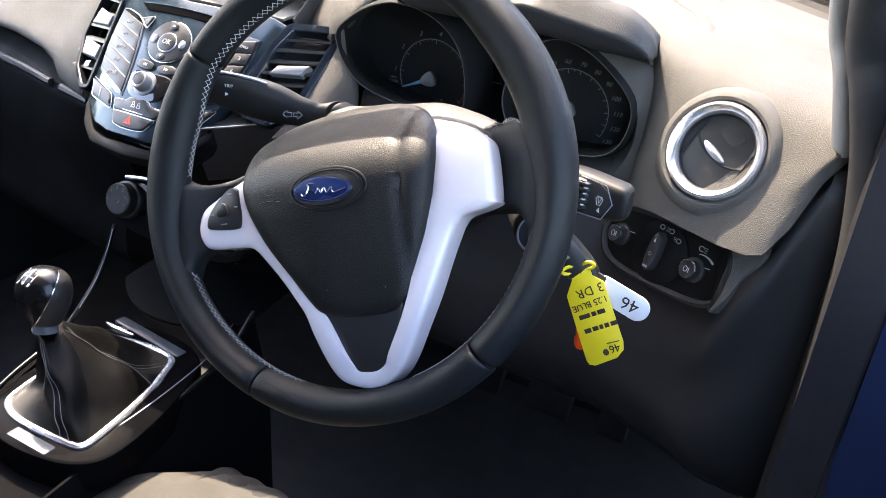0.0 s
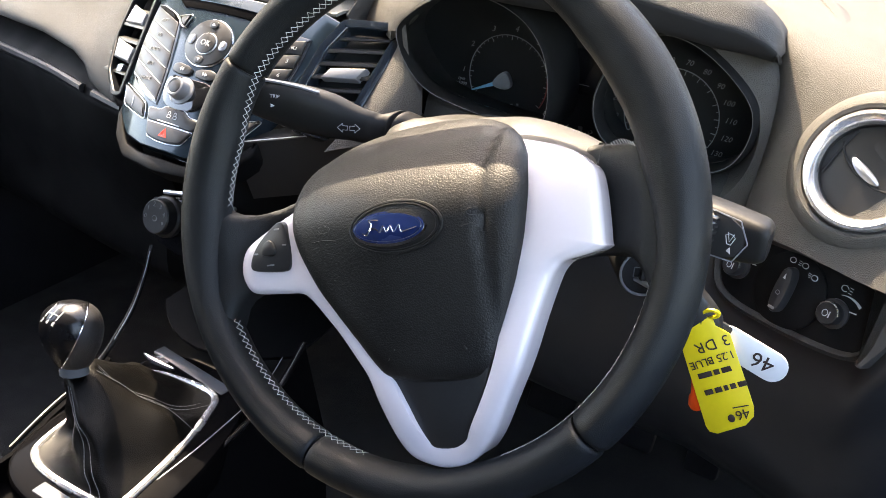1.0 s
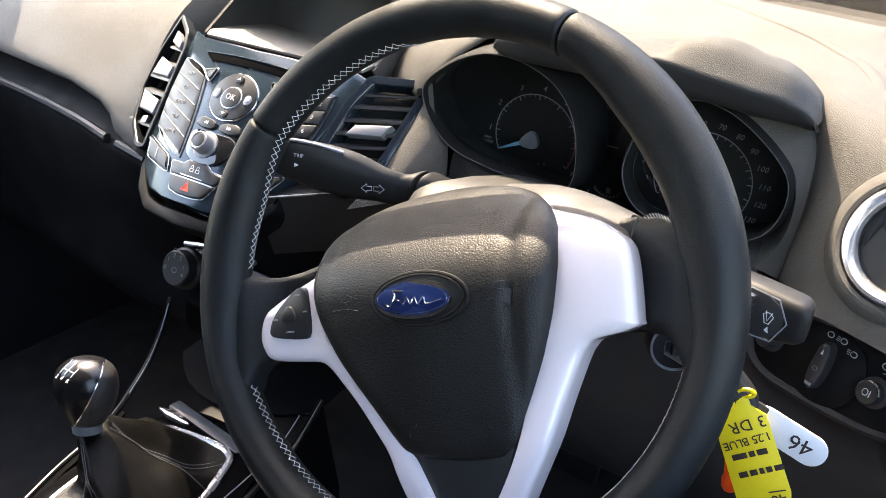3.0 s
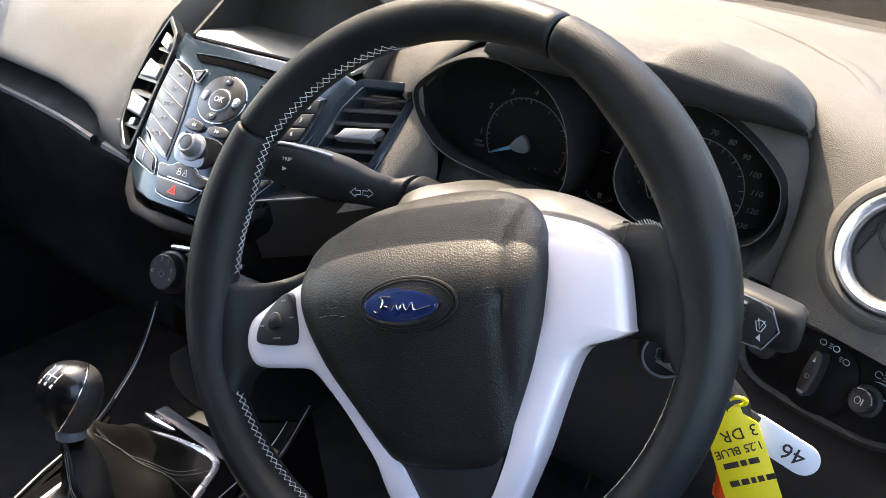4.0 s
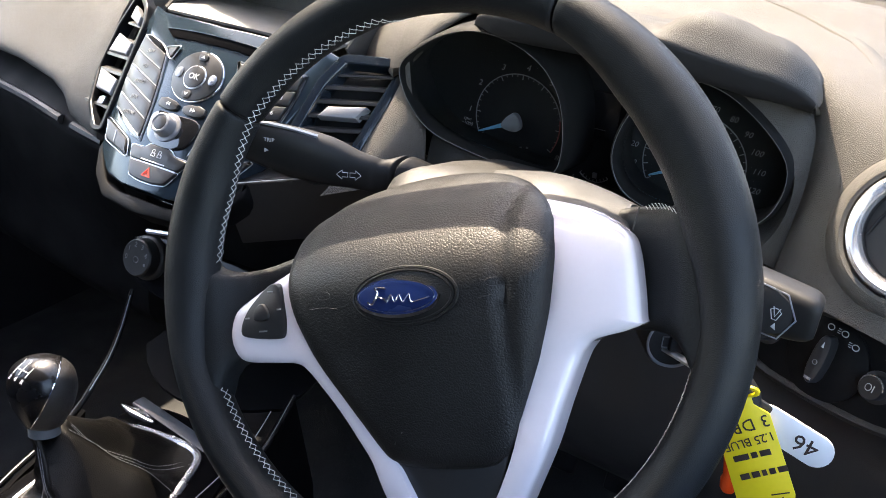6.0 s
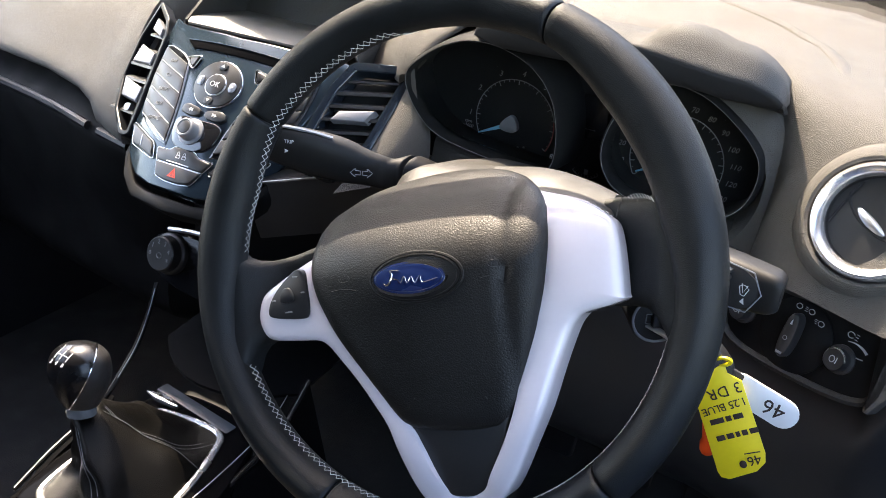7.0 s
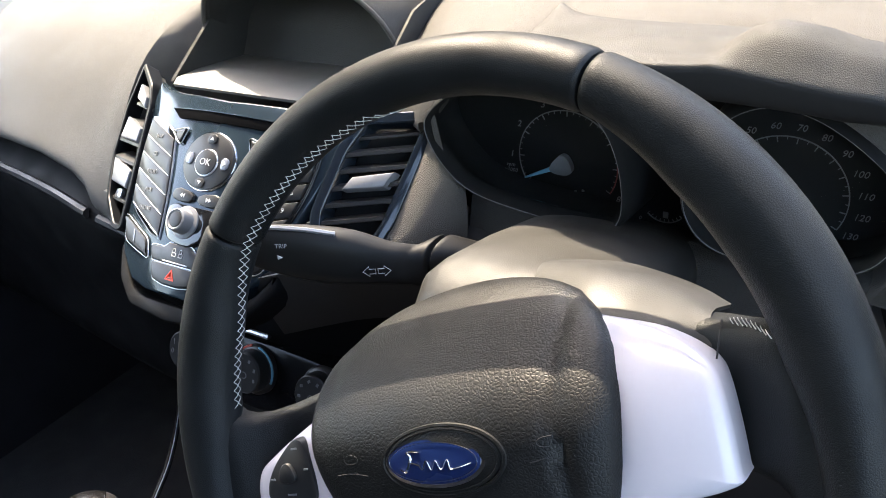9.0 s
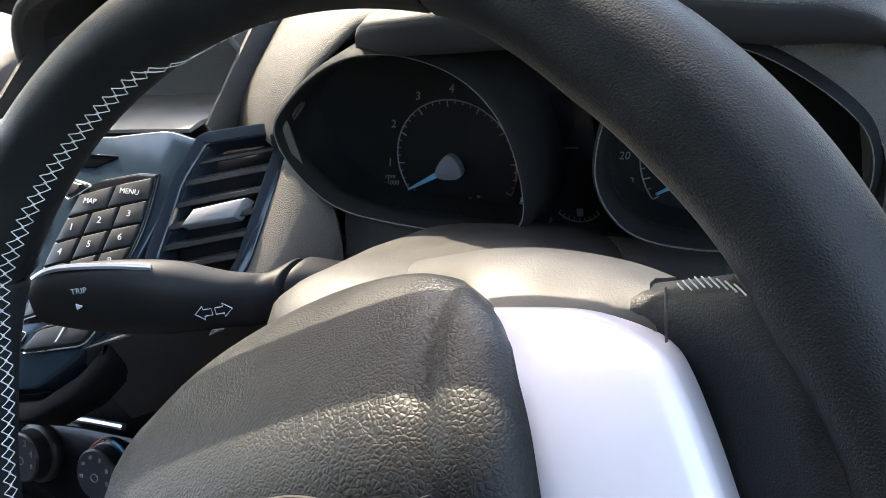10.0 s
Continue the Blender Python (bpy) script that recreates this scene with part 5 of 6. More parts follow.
for dx, dy in ((-0.0035, -0.0785), (0.0040, -0.0785)):
    con_part("lock_sign", ring(box_outline(dx - 0.0024, dy - 0.0022, dx + 0.0024, dy + 0.0012, 0.0006), 0.0006, 0.0028, 0.0034, 0.0001), INK, stereo, "pale printed lock sign")
    con_part("lock_sign", ring(oval(0.0017, 0.0020, 16, dx - 0.0008, dy + 0.0026), 0.0005, 0.0028, 0.0033, 0.0001), INK, stereo, "pale printed lock sign")
con_part("lock_bar", curved_slab(box_outline(-0.0145, -0.0862, 0.0135, -0.0850), 0.0, 0.0036, 0.0002), INK, stereo)
tri = [(-0.0052, -0.1000), (0.0052, -0.1000), (0.0, -0.0910)]
con_part("hazard_sign", ring(tri, 0.0010, 0.003, 0.0040, 0.0001), RED, stereo, "red warning triangle")
con_part("hazard_sign", ring(inset(tri, 0.0018), 0.0005, 0.003, 0.0040, 0.0001), RED, stereo, "red warning triangle")


# ---- the vents beside it ----
VENTGLOSS = surface("vent_gloss", (0.012, 0.018, 0.026), 0.12, spots=0.1, coat=0.4, wear=0.4)
VENTBLACK = surface("vent_black", (0.010, 0.011, 0.013), 0.40, spots=0.1, spec=0.10)


def side_vent(s, name, outline, slats, tab, label):
    v = thing(name, CON, label, "air vent")

    def wrap(p):
        return Vector((p.x, p.y, p.z - 1.45 * p.x * p.x))

    pts = fine_outline(outline, 0.01, 2)
    part("frame", bent(ring(pts, 0.0085 if s > 0 else 0.0055, -0.016, 0.001, 0.0010), wrap), VENTGLOSS if s > 0 else VENTBLACK, v, "gloss dark frame")
    part("duct", bent(curved_slab(inset(pts, 0.004), -0.026, -0.022, 0.0005), wrap), MATT, v)
    for (x0, y0), (x1, y1) in slats:
        bm = loft([[(x0, y0, -0.020), (x1, y1, -0.020)], [(x0, y0 - 0.004, -0.008), (x1, y1 - 0.004, -0.008)], [(x0, y0 - 0.0085, -0.0020), (x1, y1 - 0.0085, -0.0020)], [(x0, y0 - 0.0105, -0.0022), (x1, y1 - 0.0105, -0.0022)]], thick=0.0016)
        part("slat", bent(bm, wrap), BUTTON, v, "dark slat")
    for t in tab:
        part("tab", bent(slab(t, -0.006, 0.003, 0.0015), wrap), TABSILVER, v, "silver sliding tab")
    return v


right = [(0.1190, 0.0645), (0.146, 0.0735), (0.1700, 0.0820), (0.1745, 0.074), (0.1650, -0.012), (0.1590, -0.034), (0.140, -0.052), (0.112, -0.052), (0.1030, -0.020), (0.1085, 0.034)]
side_vent(1, "air_vent", right, [((0.1125 - 0.0020 * k, 0.0520 - 0.0145 * k), (0.1665 - 0.0020 * k, 0.0725 - 0.0145 * k)) for k in range(6)],
          [[(0.1225, 0.0030), (0.1275, 0.0150), (0.1565, 0.0270), (0.1520, 0.0135)]], "gloss black air vent with dark slats and a silver tab")
left = [(-0.155, 0.090), (-0.119, 0.066), (-0.107, 0.045), (-0.099, -0.005), (-0.089, -0.071), (-0.106, -0.072), (-0.140, -0.046), (-0.164, -0.004), (-0.169, 0.045)]
v = side_vent(-1, "air_vent", left, [((-0.162 + (k == 0) * 0.014, 0.058 - 0.0175 * k), (-0.106 + 0.0012 * k, 0.050 - 0.0175 * k)) for k in range(6)],
              [[(-0.146, 0.034), (-0.110, 0.022), (-0.110, 0.009), (-0.152, 0.014)], [(-0.148, -0.006), (-0.103, -0.018), (-0.103, -0.034), (-0.138, -0.028)], [(-0.140, 0.066), (-0.118, 0.052), (-0.116, 0.042), (-0.140, 0.052)]], "narrow gloss black air vent with silver tabs")
part("wheel_switch", bent(slab(box_outline(-0.132, -0.043, -0.117, -0.034, 0.002), -0.006, 0.0015, 0.001), bow), SATIN, v)

# the grained panel between this vent and the rev counter
edge_l = [CON @ Vector((x, y, -1.45 * x * x - 0.001)) for x, y in spline([(0.1690, 0.086), (0.1700, 0.060), (0.1660, 0.015), (0.1600, -0.030), (0.1550, -0.043), (0.1500, -0.060)], 4)]
edge_r = [Vector(p) for p in spline([(-0.1670, 0.236, 1.004), (-0.1580, 0.233, 0.970), (-0.1440, 0.231, 0.953), (-0.1390, 0.227, 0.936), (-0.1370, 0.223, 0.922), (-0.1365, 0.218, 0.904)], 4)]
rows = [[tuple(a.lerp(b, f) + Vector((-0.3, -0.7, 0.5)) * 0.003 * math.sin(math.pi * min(1, f))) for a, b in zip(edge_l, edge_r)] for f in (0.0, 0.25, 0.5, 0.75, 0.93, 1.0)]
rows.append([tuple(p + Vector((0.002, 0.004, 0))) for p in edge_r])
rows.append([tuple(p + Vector((-0.008, 0.020, 0))) for p in edge_r])
part("vent_cheek", loft(rows, thick=0.002), DASH, dashboard, "grey grained panel beside the rev counter")

# ---- heater controls and lower stack ----
HEAT = basis((-0.348, 0.178, 0.752), (0, -0.93, 0.37))
heater = thing("heater_panel", HEAT, "gloss black heater panel with three rotary dials", "heater controls")
part("panel", slab(rounded([(-0.105, 0.026), (0.105, 0.026), (0.112, 0.0), (0.092, -0.040), (-0.092, -0.040), (-0.112, 0.0)], 2), -0.03, 0.0, 0.003), SOFTGLOSS, heater)
for x in (-0.080, 0.0, 0.080):
    d = part("dial", lathe([(0.0240, 0.0), (0.0240, 0.004), (0.0225, 0.006), (0.0205, 0.007), (0.0195, 0.018), (0.0180, 0.0195), (0.0, 0.0190)], 40), BLACK, heater, "dark rotary dial", m=at(x, 0.0, 0.0))
    part("fan_sign", tube([(0.0036 * math.cos(b), 0.0030 * math.sin(b) - 0.002, 0.0196) for b in np.linspace(0, 2 * math.pi, 13)[:-1]], 0.0004, 4, True), INK_DIM, d)
    for k in range(6):
        a = radians(190 - k * 42)
        if x < 0 and k < 5:
            letters("numeral", str(k), 0.0075, INK_DIM, d, at(0.0135 * math.cos(a), 0.0135 * math.sin(a), 0.0198))
        else:
            part("dial_mark", box(-0.0016, -0.0012, 0, 0.0016, 0.0012, 0.0006, 0.0001), INK_DIM, d, m=at(0.0135 * math.cos(a), 0.0135 * math.sin(a), 0.0193, 20 * k))
    if x == 0.0:
        part("temperature_arc", tube([(0.0228 * math.cos(radians(a)), 0.0228 * math.sin(radians(a)), 0.0058) for a in np.linspace(-20, 80, 16)], 0.0012, 6), NEEDLE, d, "blue half of the temperature ring")
        part("temperature_arc", tube([(0.0228 * math.cos(radians(a)), 0.0228 * math.sin(radians(a)), 0.0058) for a in np.linspace(100, 200, 16)], 0.0012, 6), RED, d, "red half of the temperature ring")
part("top_bar", tube(spline([(-0.088, 0.0265, 0.004), (-0.06, 0.031, 0.002), (-0.03, 0.033, 0.001), (0.010, 0.033, 0.0)], 6), 0.0028, 8), SATIN, heater, "satin bar above the dials")

STACKBLACK = surface("stack_black", (0.008, 0.0083, 0.009), 0.5, spots=0.15, spec=0.06)
lower = thing("centre_console", Matrix(), "black console under the heater with gloss side rails", "console")
part("stack_core", loft([[(-0.348 + u * w, y + 0.05 * u * u, z) for u in np.linspace(-1, 1, 9)] for w, y, z in ((0.110, 0.185, 0.865), (0.108, 0.20, 0.80), (0.106, 0.195, 0.73), (0.106, 0.21, 0.70), (0.104, 0.26, 0.69), (0.100, 0.26, 0.645), (0.098, 0.13, 0.632))], thick=0.004), STACKBLACK, lower)
ledge = spline([(-0.276, 0.1325, 0.8925), (-0.245, 0.152, 0.898), (-0.217, 0.167, 0.903), (-0.18, 0.185, 0.905), (-0.14, 0.20, 0.906)], 4)
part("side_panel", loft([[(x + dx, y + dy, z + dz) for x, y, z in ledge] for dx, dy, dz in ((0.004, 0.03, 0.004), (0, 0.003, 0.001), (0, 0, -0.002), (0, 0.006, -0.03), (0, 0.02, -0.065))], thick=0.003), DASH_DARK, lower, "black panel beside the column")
part("panel_edge", tube([(x, y - 0.0006, z) for x, y, z in ledge[:9]], 0.0006, 6), SATIN, lower, "thin bright edge")
for x0, z0, x1 in ((-0.40, 0.708, -0.29), (-0.40, 0.701, -0.29), (-0.40, 0.694, -0.29)):
    part("rib", tube([(x0, 0.214, z0), (x1, 0.214, z0)], 0.0018, 6), GREYTRIM, lower)
RAILS = {-1: [(-0.402, 0.130, 0.745), (-0.400, 0.113, 0.714), (-0.400, 0.094, 0.685), (-0.400, 0.072, 0.664), (-0.400, 0.052, 0.648), (-0.396, 0.020, 0.637), (-0.388, -0.030, 0.632), (-0.374, -0.080, 0.629)],
         1: [(-0.224, 0.165, 0.672), (-0.220, 0.110, 0.640), (-0.217, 0.030, 0.630), (-0.217, -0.060, 0.627)]}
for s in (-1, 1):
    rail = spline(RAILS[s], 8 if s > 0 else 4)
    part("side_rail", tube(rail, [0.0022 + 0.001 * math.sin(math.pi * k / (len(rail) - 1)) for k in range(len(rail))], 10), SOFTGLOSS, lower, "gloss black side rail")
    part("rail_line", tube([(x - s * 0.003 if s < 0 else x - 0.011, y - 0.003, z + (0.002 if s < 0 else 0.008)) for x, y, z in (rail[1:14] if s < 0 else rail[4:])], 0.0005, 6), GREYTRIM, lower, "thin silver line")
    rail = rail[-(3 * (8 if s > 0 else 4) + 1):]
    part("tunnel_side", loft([[(x - s * 0.005, y, z), (x + s * 0.02, y, z - 0.10), (x + s * 0.03, y, 0.31)] for x, y, z in rail] + [[(-0.29 + s * 0.08, -0.5, 0.60), (-0.29 + s * 0.10, -0.5, 0.5), (-0.29 + s * 0.11, -0.5, 0.31)]], thick=0.004), TUNNEL_SHADED, lower)
part("tunnel_top", loft([[(-0.375, y, z), (-0.34, y, z + 0.004), (-0.25, y, z + 0.004), (-0.205, y, z)] for y, z in ((-0.085, 0.600), (-0.20, 0.60), (-0.35, 0.59), (-0.6, 0.59), (-1.0, 0.58))], thick=0.004), TUNNEL_SHADED, lower)

# ---- gear lever ----
SLATE = surface("slate_trim", (0.055, 0.064, 0.078), 0.35, spots=0.1)
RIMSILVER = surface("bright_frame_silver", (0.80, 0.81, 0.84), 0.26, metal=0.8, spots=0.04)
GEAR = Matrix.Translation((-0.2905, -0.006, 0.634)) @ Matrix.Rotation(radians(2), 4, "Z")
gear = thing("gear_lever", GEAR, "manual gear lever with a gloss black knob and stitched leather gaiter", "gear lever")
plate = rounded([(-0.076, -0.080), (-0.050, -0.102), (-0.01, -0.112), (0.03, -0.111), (0.066, -0.103), (0.090, -0.080), (0.090, -0.03), (0.078, 0.04), (0.050, 0.118), (-0.075, 0.125), (-0.086, 0.06), (-0.086, -0.03)], 3)
part("surround", slab(plate, -0.035, 0.002, 0.005), surface("surround_black", (0.0035, 0.0035, 0.004), 0.08, spots=0.1, wear=0.4, spec=0.012), gear, "gloss black surround")
oval_pts = rounded([(-0.064, -0.058), (-0.056, -0.074), (-0.026, -0.086), (0.044, -0.0865), (0.062, -0.082), (0.0625, -0.058), (0.0545, 0.010), (0.0390, 0.066), (0.030, 0.084), (0.006, 0.0905), (-0.044, 0.0845), (-0.062, 0.078), (-0.0665, 0.040), (-0.0690, -0.010)], 2)
part("chrome_frame", ring(oval_pts, 0.0070, 0.0, 0.0065, 0.0020), RIMSILVER, gear, "bright chrome frame")
for x, y, r, w in ((0.010, -0.0965, -3, 0.027), (-0.027, 0.1035, -9, 0.056)):
    part("grey_tab", slab(box_outline(-w, -0.0070, w, 0.0070, 0.002), 0.0, 0.0030, 0.001), SLATE, gear, "slate grey plastic plate", m=at(x, y, 0, r))
part("bright_trim", slab(soft([(-0.092, 0.098), (-0.066, 0.104), (-0.042, 0.0955), (-0.046, 0.0925), (-0.074, 0.0925)], 0.004), 0.0, 0.0035, 0.0015), RIMSILVER, gear, "bright curved trim behind the frame")
KNOB = GEAR.inverted() @ Vector((-0.330, -0.030, 0.740))
base = inset(oval_pts, 0.005)
n = len(base)
rings = []
for k in range(19):
    f = k / 18
    ring_pts = []
    for j, (x, y) in enumerate(base):
        a = math.atan2(y, x)
        deg = math.degrees(a) % 360
        ridge = (0.5 + 0.5 * math.cos(4 * (a - radians(26)))) ** 1.6
        bulge = math.exp(-((((deg + 180) % 360 - 160) / 42) ** 2))
        hollow = 0.10 + 1.2 * math.exp(-(((deg - 68) / 28) ** 2)) + 3.2 * math.exp(-(((deg - 222) / 34) ** 2))
        shrink = 0.19 + 0.81 * (1 - f) ** (0.95 - 0.45 * bulge + hollow * (1 - ridge))
        crease = 1 + math.sin(math.pi * f) * (0.05 * math.sin(7 * a + 11 * f + 1) + 0.035 * math.sin(12 * a - 15 * f))
        h = 0.004 + 0.068 * f ** (0.95 + 0.40 * hollow * (1 - ridge)) + 0.006 * math.sin(2 * math.pi * f) * math.sin(3 * a + 0.6) * (1 - f)
        ring_pts.append((x * shrink * crease + (KNOB.x - 0.003) * f**1.2, y * shrink * crease + (KNOB.y + 0.004) * f**1.2, h))
    rings.append(ring_pts)
bm = bmesh.new()
stack(bm, rings)
# black leather, darkened further for the shadow that lies over the gaiter
gaiter = part("gaiter", bm, surface("gaiter_leather_shaded", (0.0036, 0.0034, 0.0032), 0.40, spec=0.13, grain=0.3, cell=0.0016, kind="leather", spots=0.2), gear, "creased black leather gaiter", sharp=70)
ways = [math.degrees(math.atan2(y, x)) for x, y in base]
for deg in (-72, -62, 27, 66, 72):
    bm = bmesh.new()
    near = min(range(n), key=lambda q: abs((ways[q] - deg + 180) % 360 - 180))
    run = [Vector(r[near]) for r in rings]
    c = Vector((KNOB.x * 0.5, KNOB.y * 0.5, 0.0))
    for a, b in zip(run[:-2], run[1:]):
        for f0, f1 in ((0.05, 0.42), (0.55, 0.92)):
            p, q = a.lerp(b, f0), a.lerp(b, f1)
            out = Vector((p.x - c.x, p.y - c.y, 0.03)).normalized() * 0.0008
            tube([p + out, q + out], 0.00034, 5, bm=bm)
    part("gaiter_stitching", bm, INK_DIM, gaiter, "pale seam thread")
kf = Matrix.Translation(KNOB + Vector((0.002, 0, 0.004))) @ Matrix.Scale(0.76, 4) @ Matrix.Rotation(radians(-8), 4, "Y") @ Matrix.Rotation(radians(-12), 4, "X")
part("collar", lathe([(0.0165, -0.046), (0.0165, -0.043), (0.0165, -0.038), (0.0150, -0.035)], 32), HUBGREY, gear, "grey collar", m=kf)
prof = [(0.013, -0.036), (0.0185, -0.034), (0.0235, -0.025), (0.0300, -0.011), (0.0335, 0.004), (0.0335, 0.015), (0.0300, 0.028), (0.0215, 0.0370), (0.0110, 0.0415), (0.0, 0.0425)]
FACING = Vector((-0.55, -0.72, 0.42)).normalized()
bm = bent(lathe([p for p in spline(prof, 4)], 48), lambda p: Vector((p.x * 1.10, p.y, p.z)))
lid = bm.copy()
for mesh, keep in ((bm, False), (lid, True)):
    geom = mesh.verts[:] + mesh.edges[:] + mesh.faces[:]
    bmesh.ops.bisect_plane(mesh, geom=geom, plane_co=FACING * -0.001, plane_no=FACING, clear_inner=keep, clear_outer=not keep)
loop = sorted({v for e in lid.edges if len(e.link_faces) == 1 for v in e.verts if abs((v.co - FACING * -0.001).dot(FACING)) < 1e-5}, key=lambda v: math.atan2((v.co).dot(FACING.cross((0, 0, 1))), v.co.dot(FACING.cross((0, 0, 1)).cross(FACING))))
loop = [v.co.copy() for v in loop]
part("knob", bm, surface("knob_leather", (0.022, 0.021, 0.021), 0.36, grain=0.3, cell=0.0014, kind="leather"), gear, "black leather-wrapped knob", m=kf, sharp=60)
face = part("knob_face", lid, surface("knob_gloss", (0.006, 0.006, 0.007), 0.22, spots=0.1, wear=0.4, spec=0.4), gear, "gloss black knob face", m=kf, sharp=60)
part("knob_line", tube(loop, 0.0009, 6, True), CHROME, face, "chrome line round the face")
SIGN = basis((0.0025, -0.0290, 0.0315), (0.08, -0.70, 0.71), up=(0, 1, 0))
for x0, y0, x1, y1 in ((-0.009, -0.001, -0.009, 0.0115), (0.0, -0.001, 0.0, 0.0115), (0.009, -0.001, 0.009, 0.0115), (-0.009, 0.005, 0.009, 0.005)):
    part("shift_line", tube([(x, y, -14 * (x * x + y * y)) for x, y in ((x0, y0), ((x0 + x1) / 2, (y0 + y1) / 2), (x1, y1))], 0.0006, 5), INK, face, m=SIGN)
for text, x, y in (("1", -0.009, 0.0155), ("3", 0.0, 0.0155), ("5", 0.009, 0.0155), ("2", -0.009, -0.006), ("4", 0.0, -0.006), ("R", 0.009, -0.006)):
    letters("numeral", text, 0.0070, INK, face, SIGN @ at(x, y, 0.0006 - 13 * (x * x + y * y)))


# ---- the round vent ----
RINGSILVER = surface("polished_silver", (0.78, 0.77, 0.79), 0.24, metal=0.85, spots=0.04)
VENT = basis((0.2395, 0.1792, 0.9882), (-0.28, -0.86, 0.42))
vent = thing("round_air_vent", VENT, "round air vent with a silver ring and dark shutter", "air vent")
part("housing", lathe([(0.060, -0.030), (0.0575, -0.014), (0.0535, -0.0065), (0.0490, -0.0010), (0.0455, 0.0006), (0.0430, -0.0006), (0.0424, -0.03)], 64), DASH, vent, "grey plastic collar")
part("chrome_ring", lathe([(0.0412, -0.012), (0.0412, 0.001), (0.0402, 0.0028), (0.0380, 0.0034), (0.0345, 0.0012), (0.0325, -0.004), (0.0322, -0.02)], 64), RINGSILVER, vent, "polished silver ring")
sh = part("shutter", lathe([(0.0312, -0.024), (0.0312, -0.0074), (0.025, -0.0065), (0.015, -0.0057), (0.0, -0.0054)], 48), BUTTON, vent, "dark grey shutter disc", m=at(0, 0, 0.001))
part("lip", lathe([(0.0324, -0.022), (0.0324, -0.0045), (0.0316, -0.0055), (0.0310, -0.012)], 48), BLACK, vent)
for path in ([(-0.0235, 0.014, 0), (-0.020, 0.007, 0), (-0.010, -0.002, 0), (0.008, -0.009, 0), (0.025, -0.008, 0)], [(-0.0285, -0.010, 0), (-0.024, 0.0065, 0), (-0.018, 0.024, 0)], [(0.021, -0.022, 0), (0.026, -0.008, 0), (0.0295, 0.006, 0)]):
    part("groove", tube([(x, y, -0.0052 - 1.2 * (x * x + y * y)) for x, y, _ in spline(path, 6)], 0.0009, 6), MATT, sh)
part("tab", domed(rounded([(-0.0150, 0.0062), (-0.008, 0.0058), (0.005, -0.001), (0.0115, -0.0072), (0.004, -0.0075), (-0.008, -0.0025)], 2), -0.006, -0.0040, 0.0025, 5), SATIN, sh, "silver tab")
part("recess", domed(rounded([(-0.006, 0.017), (0.001, 0.026), (0.021, 0.019), (0.014, 0.007), (0.005, 0.008)], 1), -0.0075, -0.0058, 0.0006, 3), BUTTON, sh)

# ---- the light switches ----
SWITCHGREY = surface("switch_plastic", (0.020, 0.020, 0.021), 0.45, spots=0.1)
LIGHT = basis((0.240, 0.176, 0.898), (-0.43, -0.85, 0.30))
lights = thing("light_switch_panel", LIGHT, "black light switch panel with three rotary knobs", "switch panel")
out = rounded([(-0.094, -0.020), (-0.090, 0.000), (-0.072, 0.010), (0.030, 0.018), (0.041, 0.006), (0.042, -0.026), (0.028, -0.037), (-0.030, -0.043), (-0.080, -0.043)], 2)
part("panel", slab(out, -0.03, -0.004, 0.001), SHADEBLACK, lights)
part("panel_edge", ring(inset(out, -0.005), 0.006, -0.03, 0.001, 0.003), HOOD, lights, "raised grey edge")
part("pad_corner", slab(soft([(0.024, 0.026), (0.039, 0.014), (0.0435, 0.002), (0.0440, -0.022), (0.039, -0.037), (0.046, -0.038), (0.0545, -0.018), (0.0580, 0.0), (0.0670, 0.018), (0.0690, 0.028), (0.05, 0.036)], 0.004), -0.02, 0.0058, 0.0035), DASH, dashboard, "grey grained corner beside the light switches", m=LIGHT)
main = part("rotary_switch", lathe([(0.0290, -0.004), (0.0290, -0.002), (0.0275, -0.0008), (0.0190, 0.0005), (0.0175, 0.0015), (0.0, 0.0015)], 40), SHADEBLACK, lights, "dark rotary light switch", m=at(-0.0285, -0.0150))
part("grip", slab(rounded([(-0.0045, -0.0175), (0.0045, -0.0175), (0.0065, 0.0), (0.0045, 0.0180), (-0.0045, 0.0180), (-0.0065, 0.0)], 2), 0.0, 0.011, 0.003), SWITCHGREY, main)
part("pointer", slab([(-0.0010, 0.0090), (0.0010, 0.0090), (0.0, 0.0130)], 0.0105, 0.0115, 0.0001), INK, main)
part("lamp_sign", tube([(0.0016 * math.cos(a), -0.002 + 0.0016 * math.sin(a), 0.0112) for a in np.linspace(0, 2 * math.pi, 13)[:-1]], 0.0003, 4, True), INK_DIM, main)
part("lamp_sign", box(-0.0025, -0.0150, 0.0105, 0.0025, -0.0130, 0.0113, 0.0001), INK_DIM, main)
for a, kind in ((104, 0), (78, 1), (50, 2)):
    x, y = -0.0285 + 0.0235 * math.cos(radians(a)), -0.0150 + 0.0228 * math.sin(radians(a))
    part("switch_sign", tube([(x + 0.0024 * math.cos(b), y + 0.0020 * math.sin(b), 0.0003) for b in np.linspace(0, 2 * math.pi, 13)[:-1]], 0.00035, 4, True), INK, lights)
    for k in range(3 if kind else 0):
        part("switch_sign", tube([(x - 0.0056, y + 0.0014 * (k - 1), 0.0003), (x - 0.0032, y + 0.0014 * (k - 1), 0.0003)], 0.00025, 4), INK, lights)
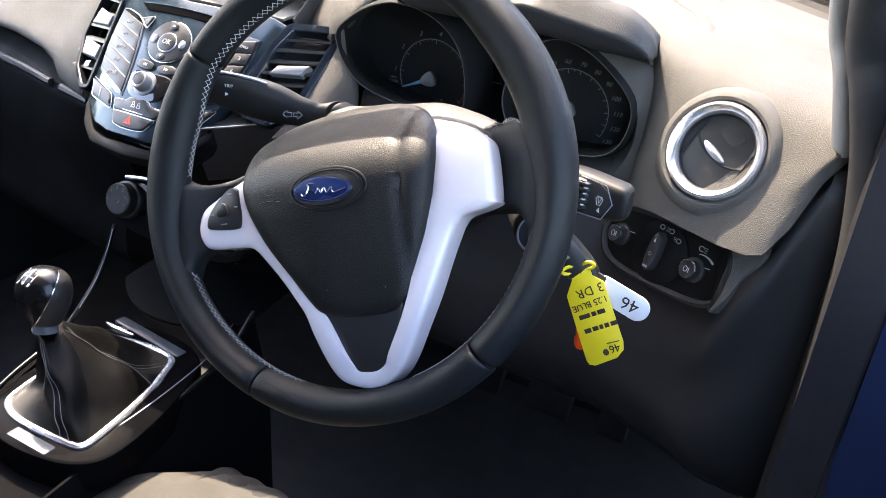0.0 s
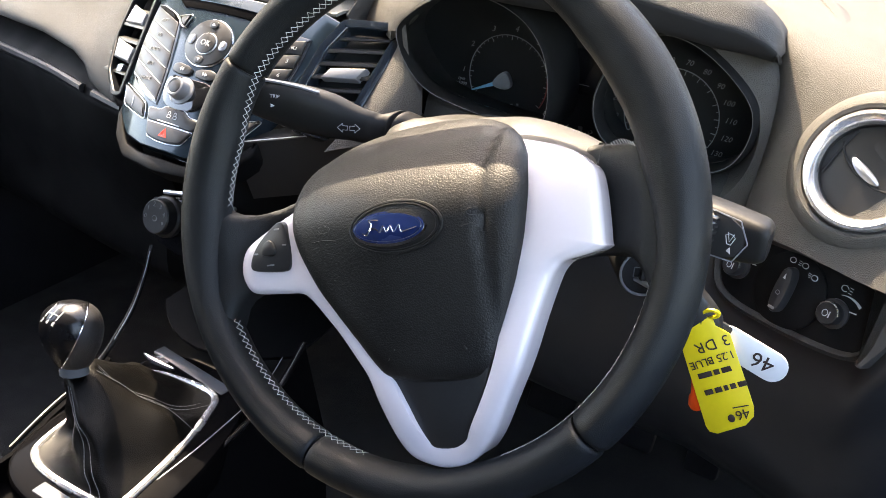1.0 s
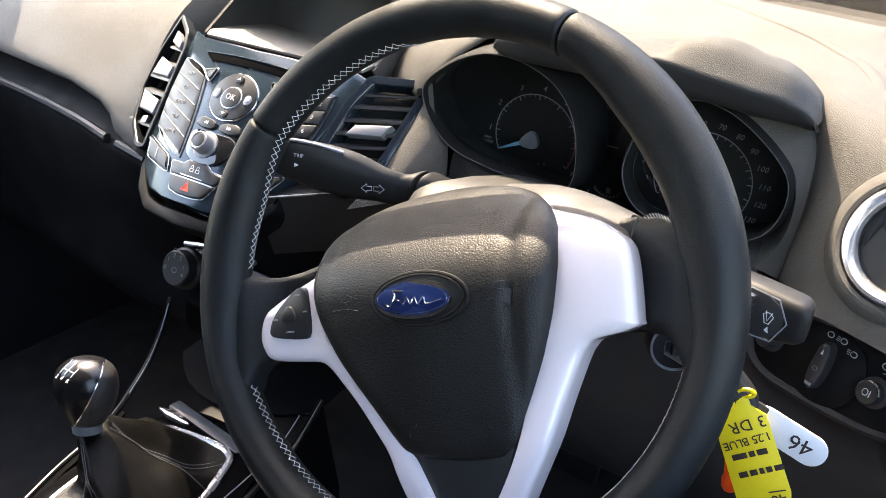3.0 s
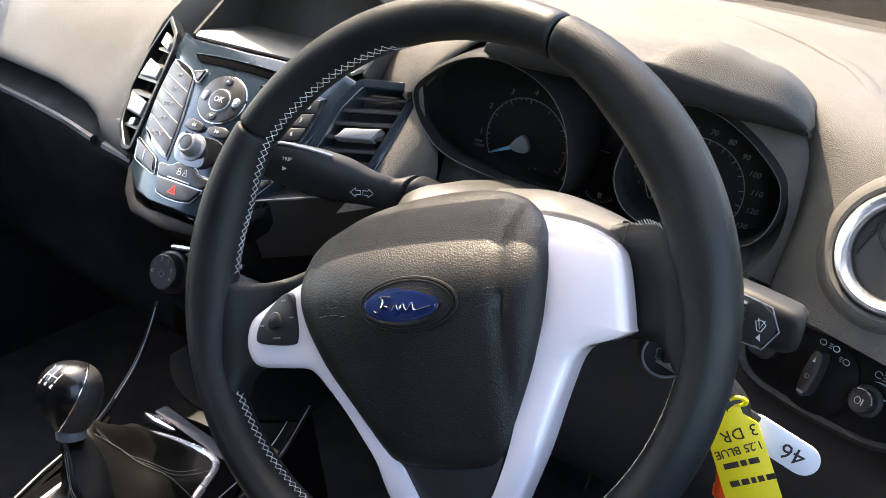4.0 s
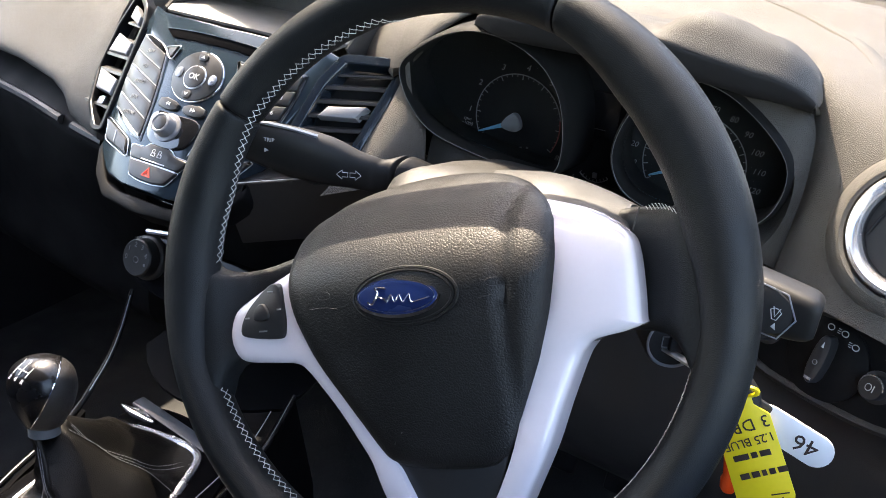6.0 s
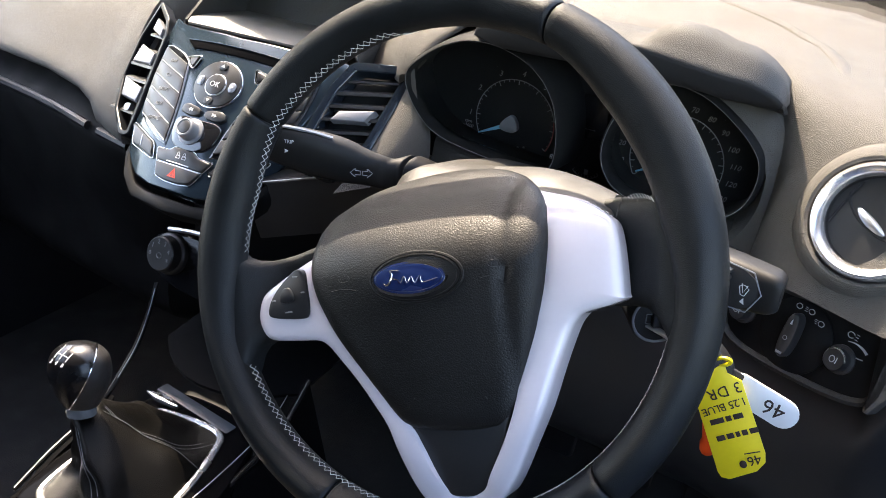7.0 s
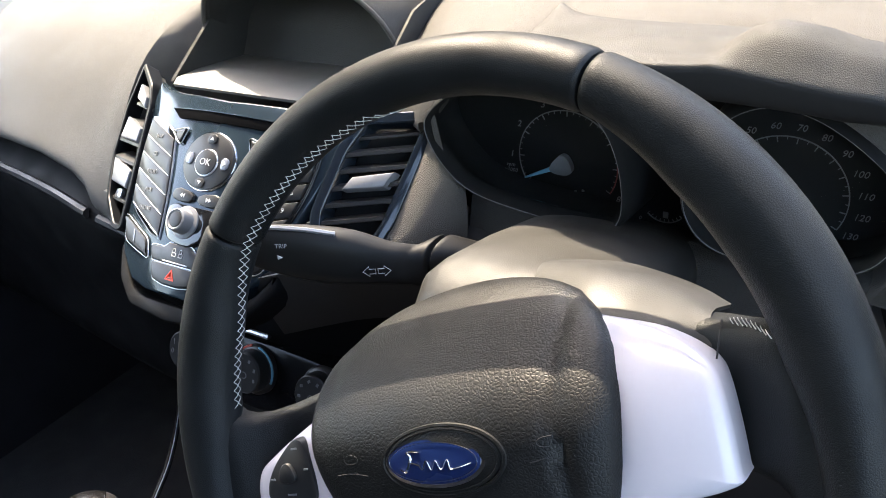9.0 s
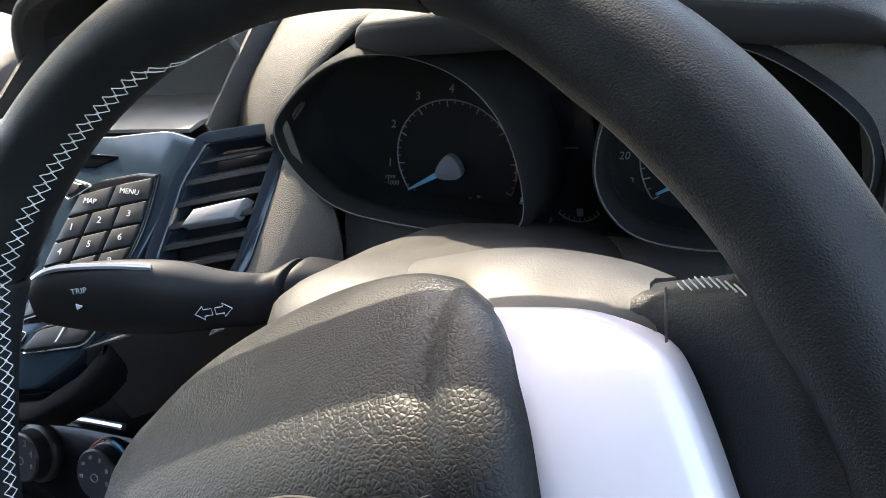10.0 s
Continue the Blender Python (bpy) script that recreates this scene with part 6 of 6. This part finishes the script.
for x, y, r, label in ((0.009, -0.0140, 0.0085, "small silver-edged knob"), (-0.0755, -0.0175, 0.0080, "small dark knob")):
    k = part("small_knob", lathe([(r + 0.0025, -0.004), (r + 0.0025, -0.002), (r, -0.001), (r, 0.006), (r - 0.001, 0.0075), (0.0, 0.0072)], 32), SWITCHGREY, lights, label, m=at(x, y))
    part("knob_edge", tube([((r - 0.0003) * math.cos(a), (r - 0.0003) * math.sin(a), 0.0068) for a in np.linspace(radians(10), radians(150), 20)], 0.0006, 5), SATIN, k)
    part("knob_sign", tube([(0.0020 * math.cos(b) - 0.001, 0.0024 * math.sin(b), 0.0076) for b in np.linspace(0, 2 * math.pi, 11)[:-1]], 0.0003, 4, True), INK, k)
    part("knob_sign", box(0.0020, -0.0024, 0.007, 0.0026, 0.0024, 0.0078, 0.0001), INK, k)
    part("knob_line", box(r + 0.001, 0.0045, -0.0042, r + 0.0065, 0.0052, -0.0032, 0.0001), INK, lights, m=at(x, y, 0, 8))
bm = bmesh.new()
arc = [(0.009 + (0.0148 + 0.0045 * f) * math.cos(radians(94 - 54 * f)), -0.0145 + (0.0148 + 0.0045 * f) * math.sin(radians(94 - 54 * f)), -0.0036) for f in np.linspace(0, 1, 14)]
tube(arc, [0.0002 + 0.0009 * k / 13 for k in range(14)], 5, bm=bm)
part("dimmer_arc", bm, INK, lights, "pale wedge-shaped dimmer scale")
part("dimmer_sign", tube([(0.008 + 0.0026 * math.cos(b), 0.0055 + 0.0022 * math.sin(b), -0.0036) for b in np.linspace(0.3, 5.6, 12)], 0.00035, 4), INK, lights)
for k in range(3):
    part("dimmer_sign", tube([(0.0115, 0.0035 + 0.002 * k, -0.0036), (0.0138, 0.0035 + 0.002 * k, -0.0036)], 0.00028, 4), INK, lights)

# ---- seat and pedals ----
seat = thing("driver_seat", Matrix.Translation((0.02, -0.005, -0.012)), "grey cloth driver's seat cushion with piped bolsters", "seat")
cush = [(-0.258, -0.60), (-0.258, -0.13), (-0.240, -0.03), (-0.17, 0.035), (0.0, 0.045), (0.17, 0.035), (0.240, -0.03), (0.258, -0.13), (0.258, -0.60)]
pts = fine_outline(cush, 0.04, 2)
bm = bmesh.new()
rings = [[(x, y, z) for x, y in inset(pts, d)] for d, z in ((0.02, 0.34), (0.0, 0.38), (0.0, 0.50), (0.006, 0.530), (0.022, 0.553), (0.05, 0.563))]
rings += [[(x * f, -0.28 + (y + 0.28) * f, 0.563) for x, y, _ in rings[-1]] for f in (0.85, 0.65, 0.4, 0.15)]
stack(bm, [[(x, y, z + 0.044 + 0.014 * max(0, (abs(x) - 0.12) / 0.12) ** 2 * (1 if z > 0.4 else 0)) for x, y, z in r] for r in rings])
part("cushion", bm, SEATCLOTH, seat, "grey-brown cloth cushion", sharp=60)
INSERT = surface("seat_insert_cloth", (0.013, 0.013, 0.0135), 0.9, grain=0.6, cell=0.0012, spots=0.2)
rows = []
for y, z in spline([(-0.55, 0.606), (-0.25, 0.608), (-0.08, 0.608), (-0.010, 0.603), (0.025, 0.590), (0.047, 0.562), (0.050, 0.50)], 4):
    rows.append([(x, y + 0.0018 * abs(math.sin(math.pi * x / 0.03)) * (1 if z < 0.60 else 0), z + 0.0018 * abs(math.sin(math.pi * x / 0.03))) for x in np.linspace(-0.165, 0.165, 89)])
part("insert", loft(rows, thick=0.003), INSERT, seat, "dark ribbed seat insert", sharp=60)
part("seat_base", box(-0.2, -0.58, 0.30, 0.2, -0.12, 0.40, 0.01), MATT, seat)
for x, w, label in ((-0.06, 0.035, "clutch pedal"), (0.05, 0.035, "brake pedal"), (0.15, 0.022, "accelerator pedal")):
    p = thing("pedal", Matrix.Translation((x, 0.50, 0.47)), "black rubber foot pedal in the footwell", "pedal", group="pedals")
    part("pad", box(-w, -0.03, -0.006, w, 0.03, 0.006, 0.004), RUBBER, p, m=Matrix.Rotation(radians(60), 4, "X"))
    part("arm", tube(spline([(0, 0.006, 0.01), (0, 0.06, 0.10), (0, 0.15, 0.25), (0, 0.30, 0.33)], 5), 0.008, 8), MATT, p)
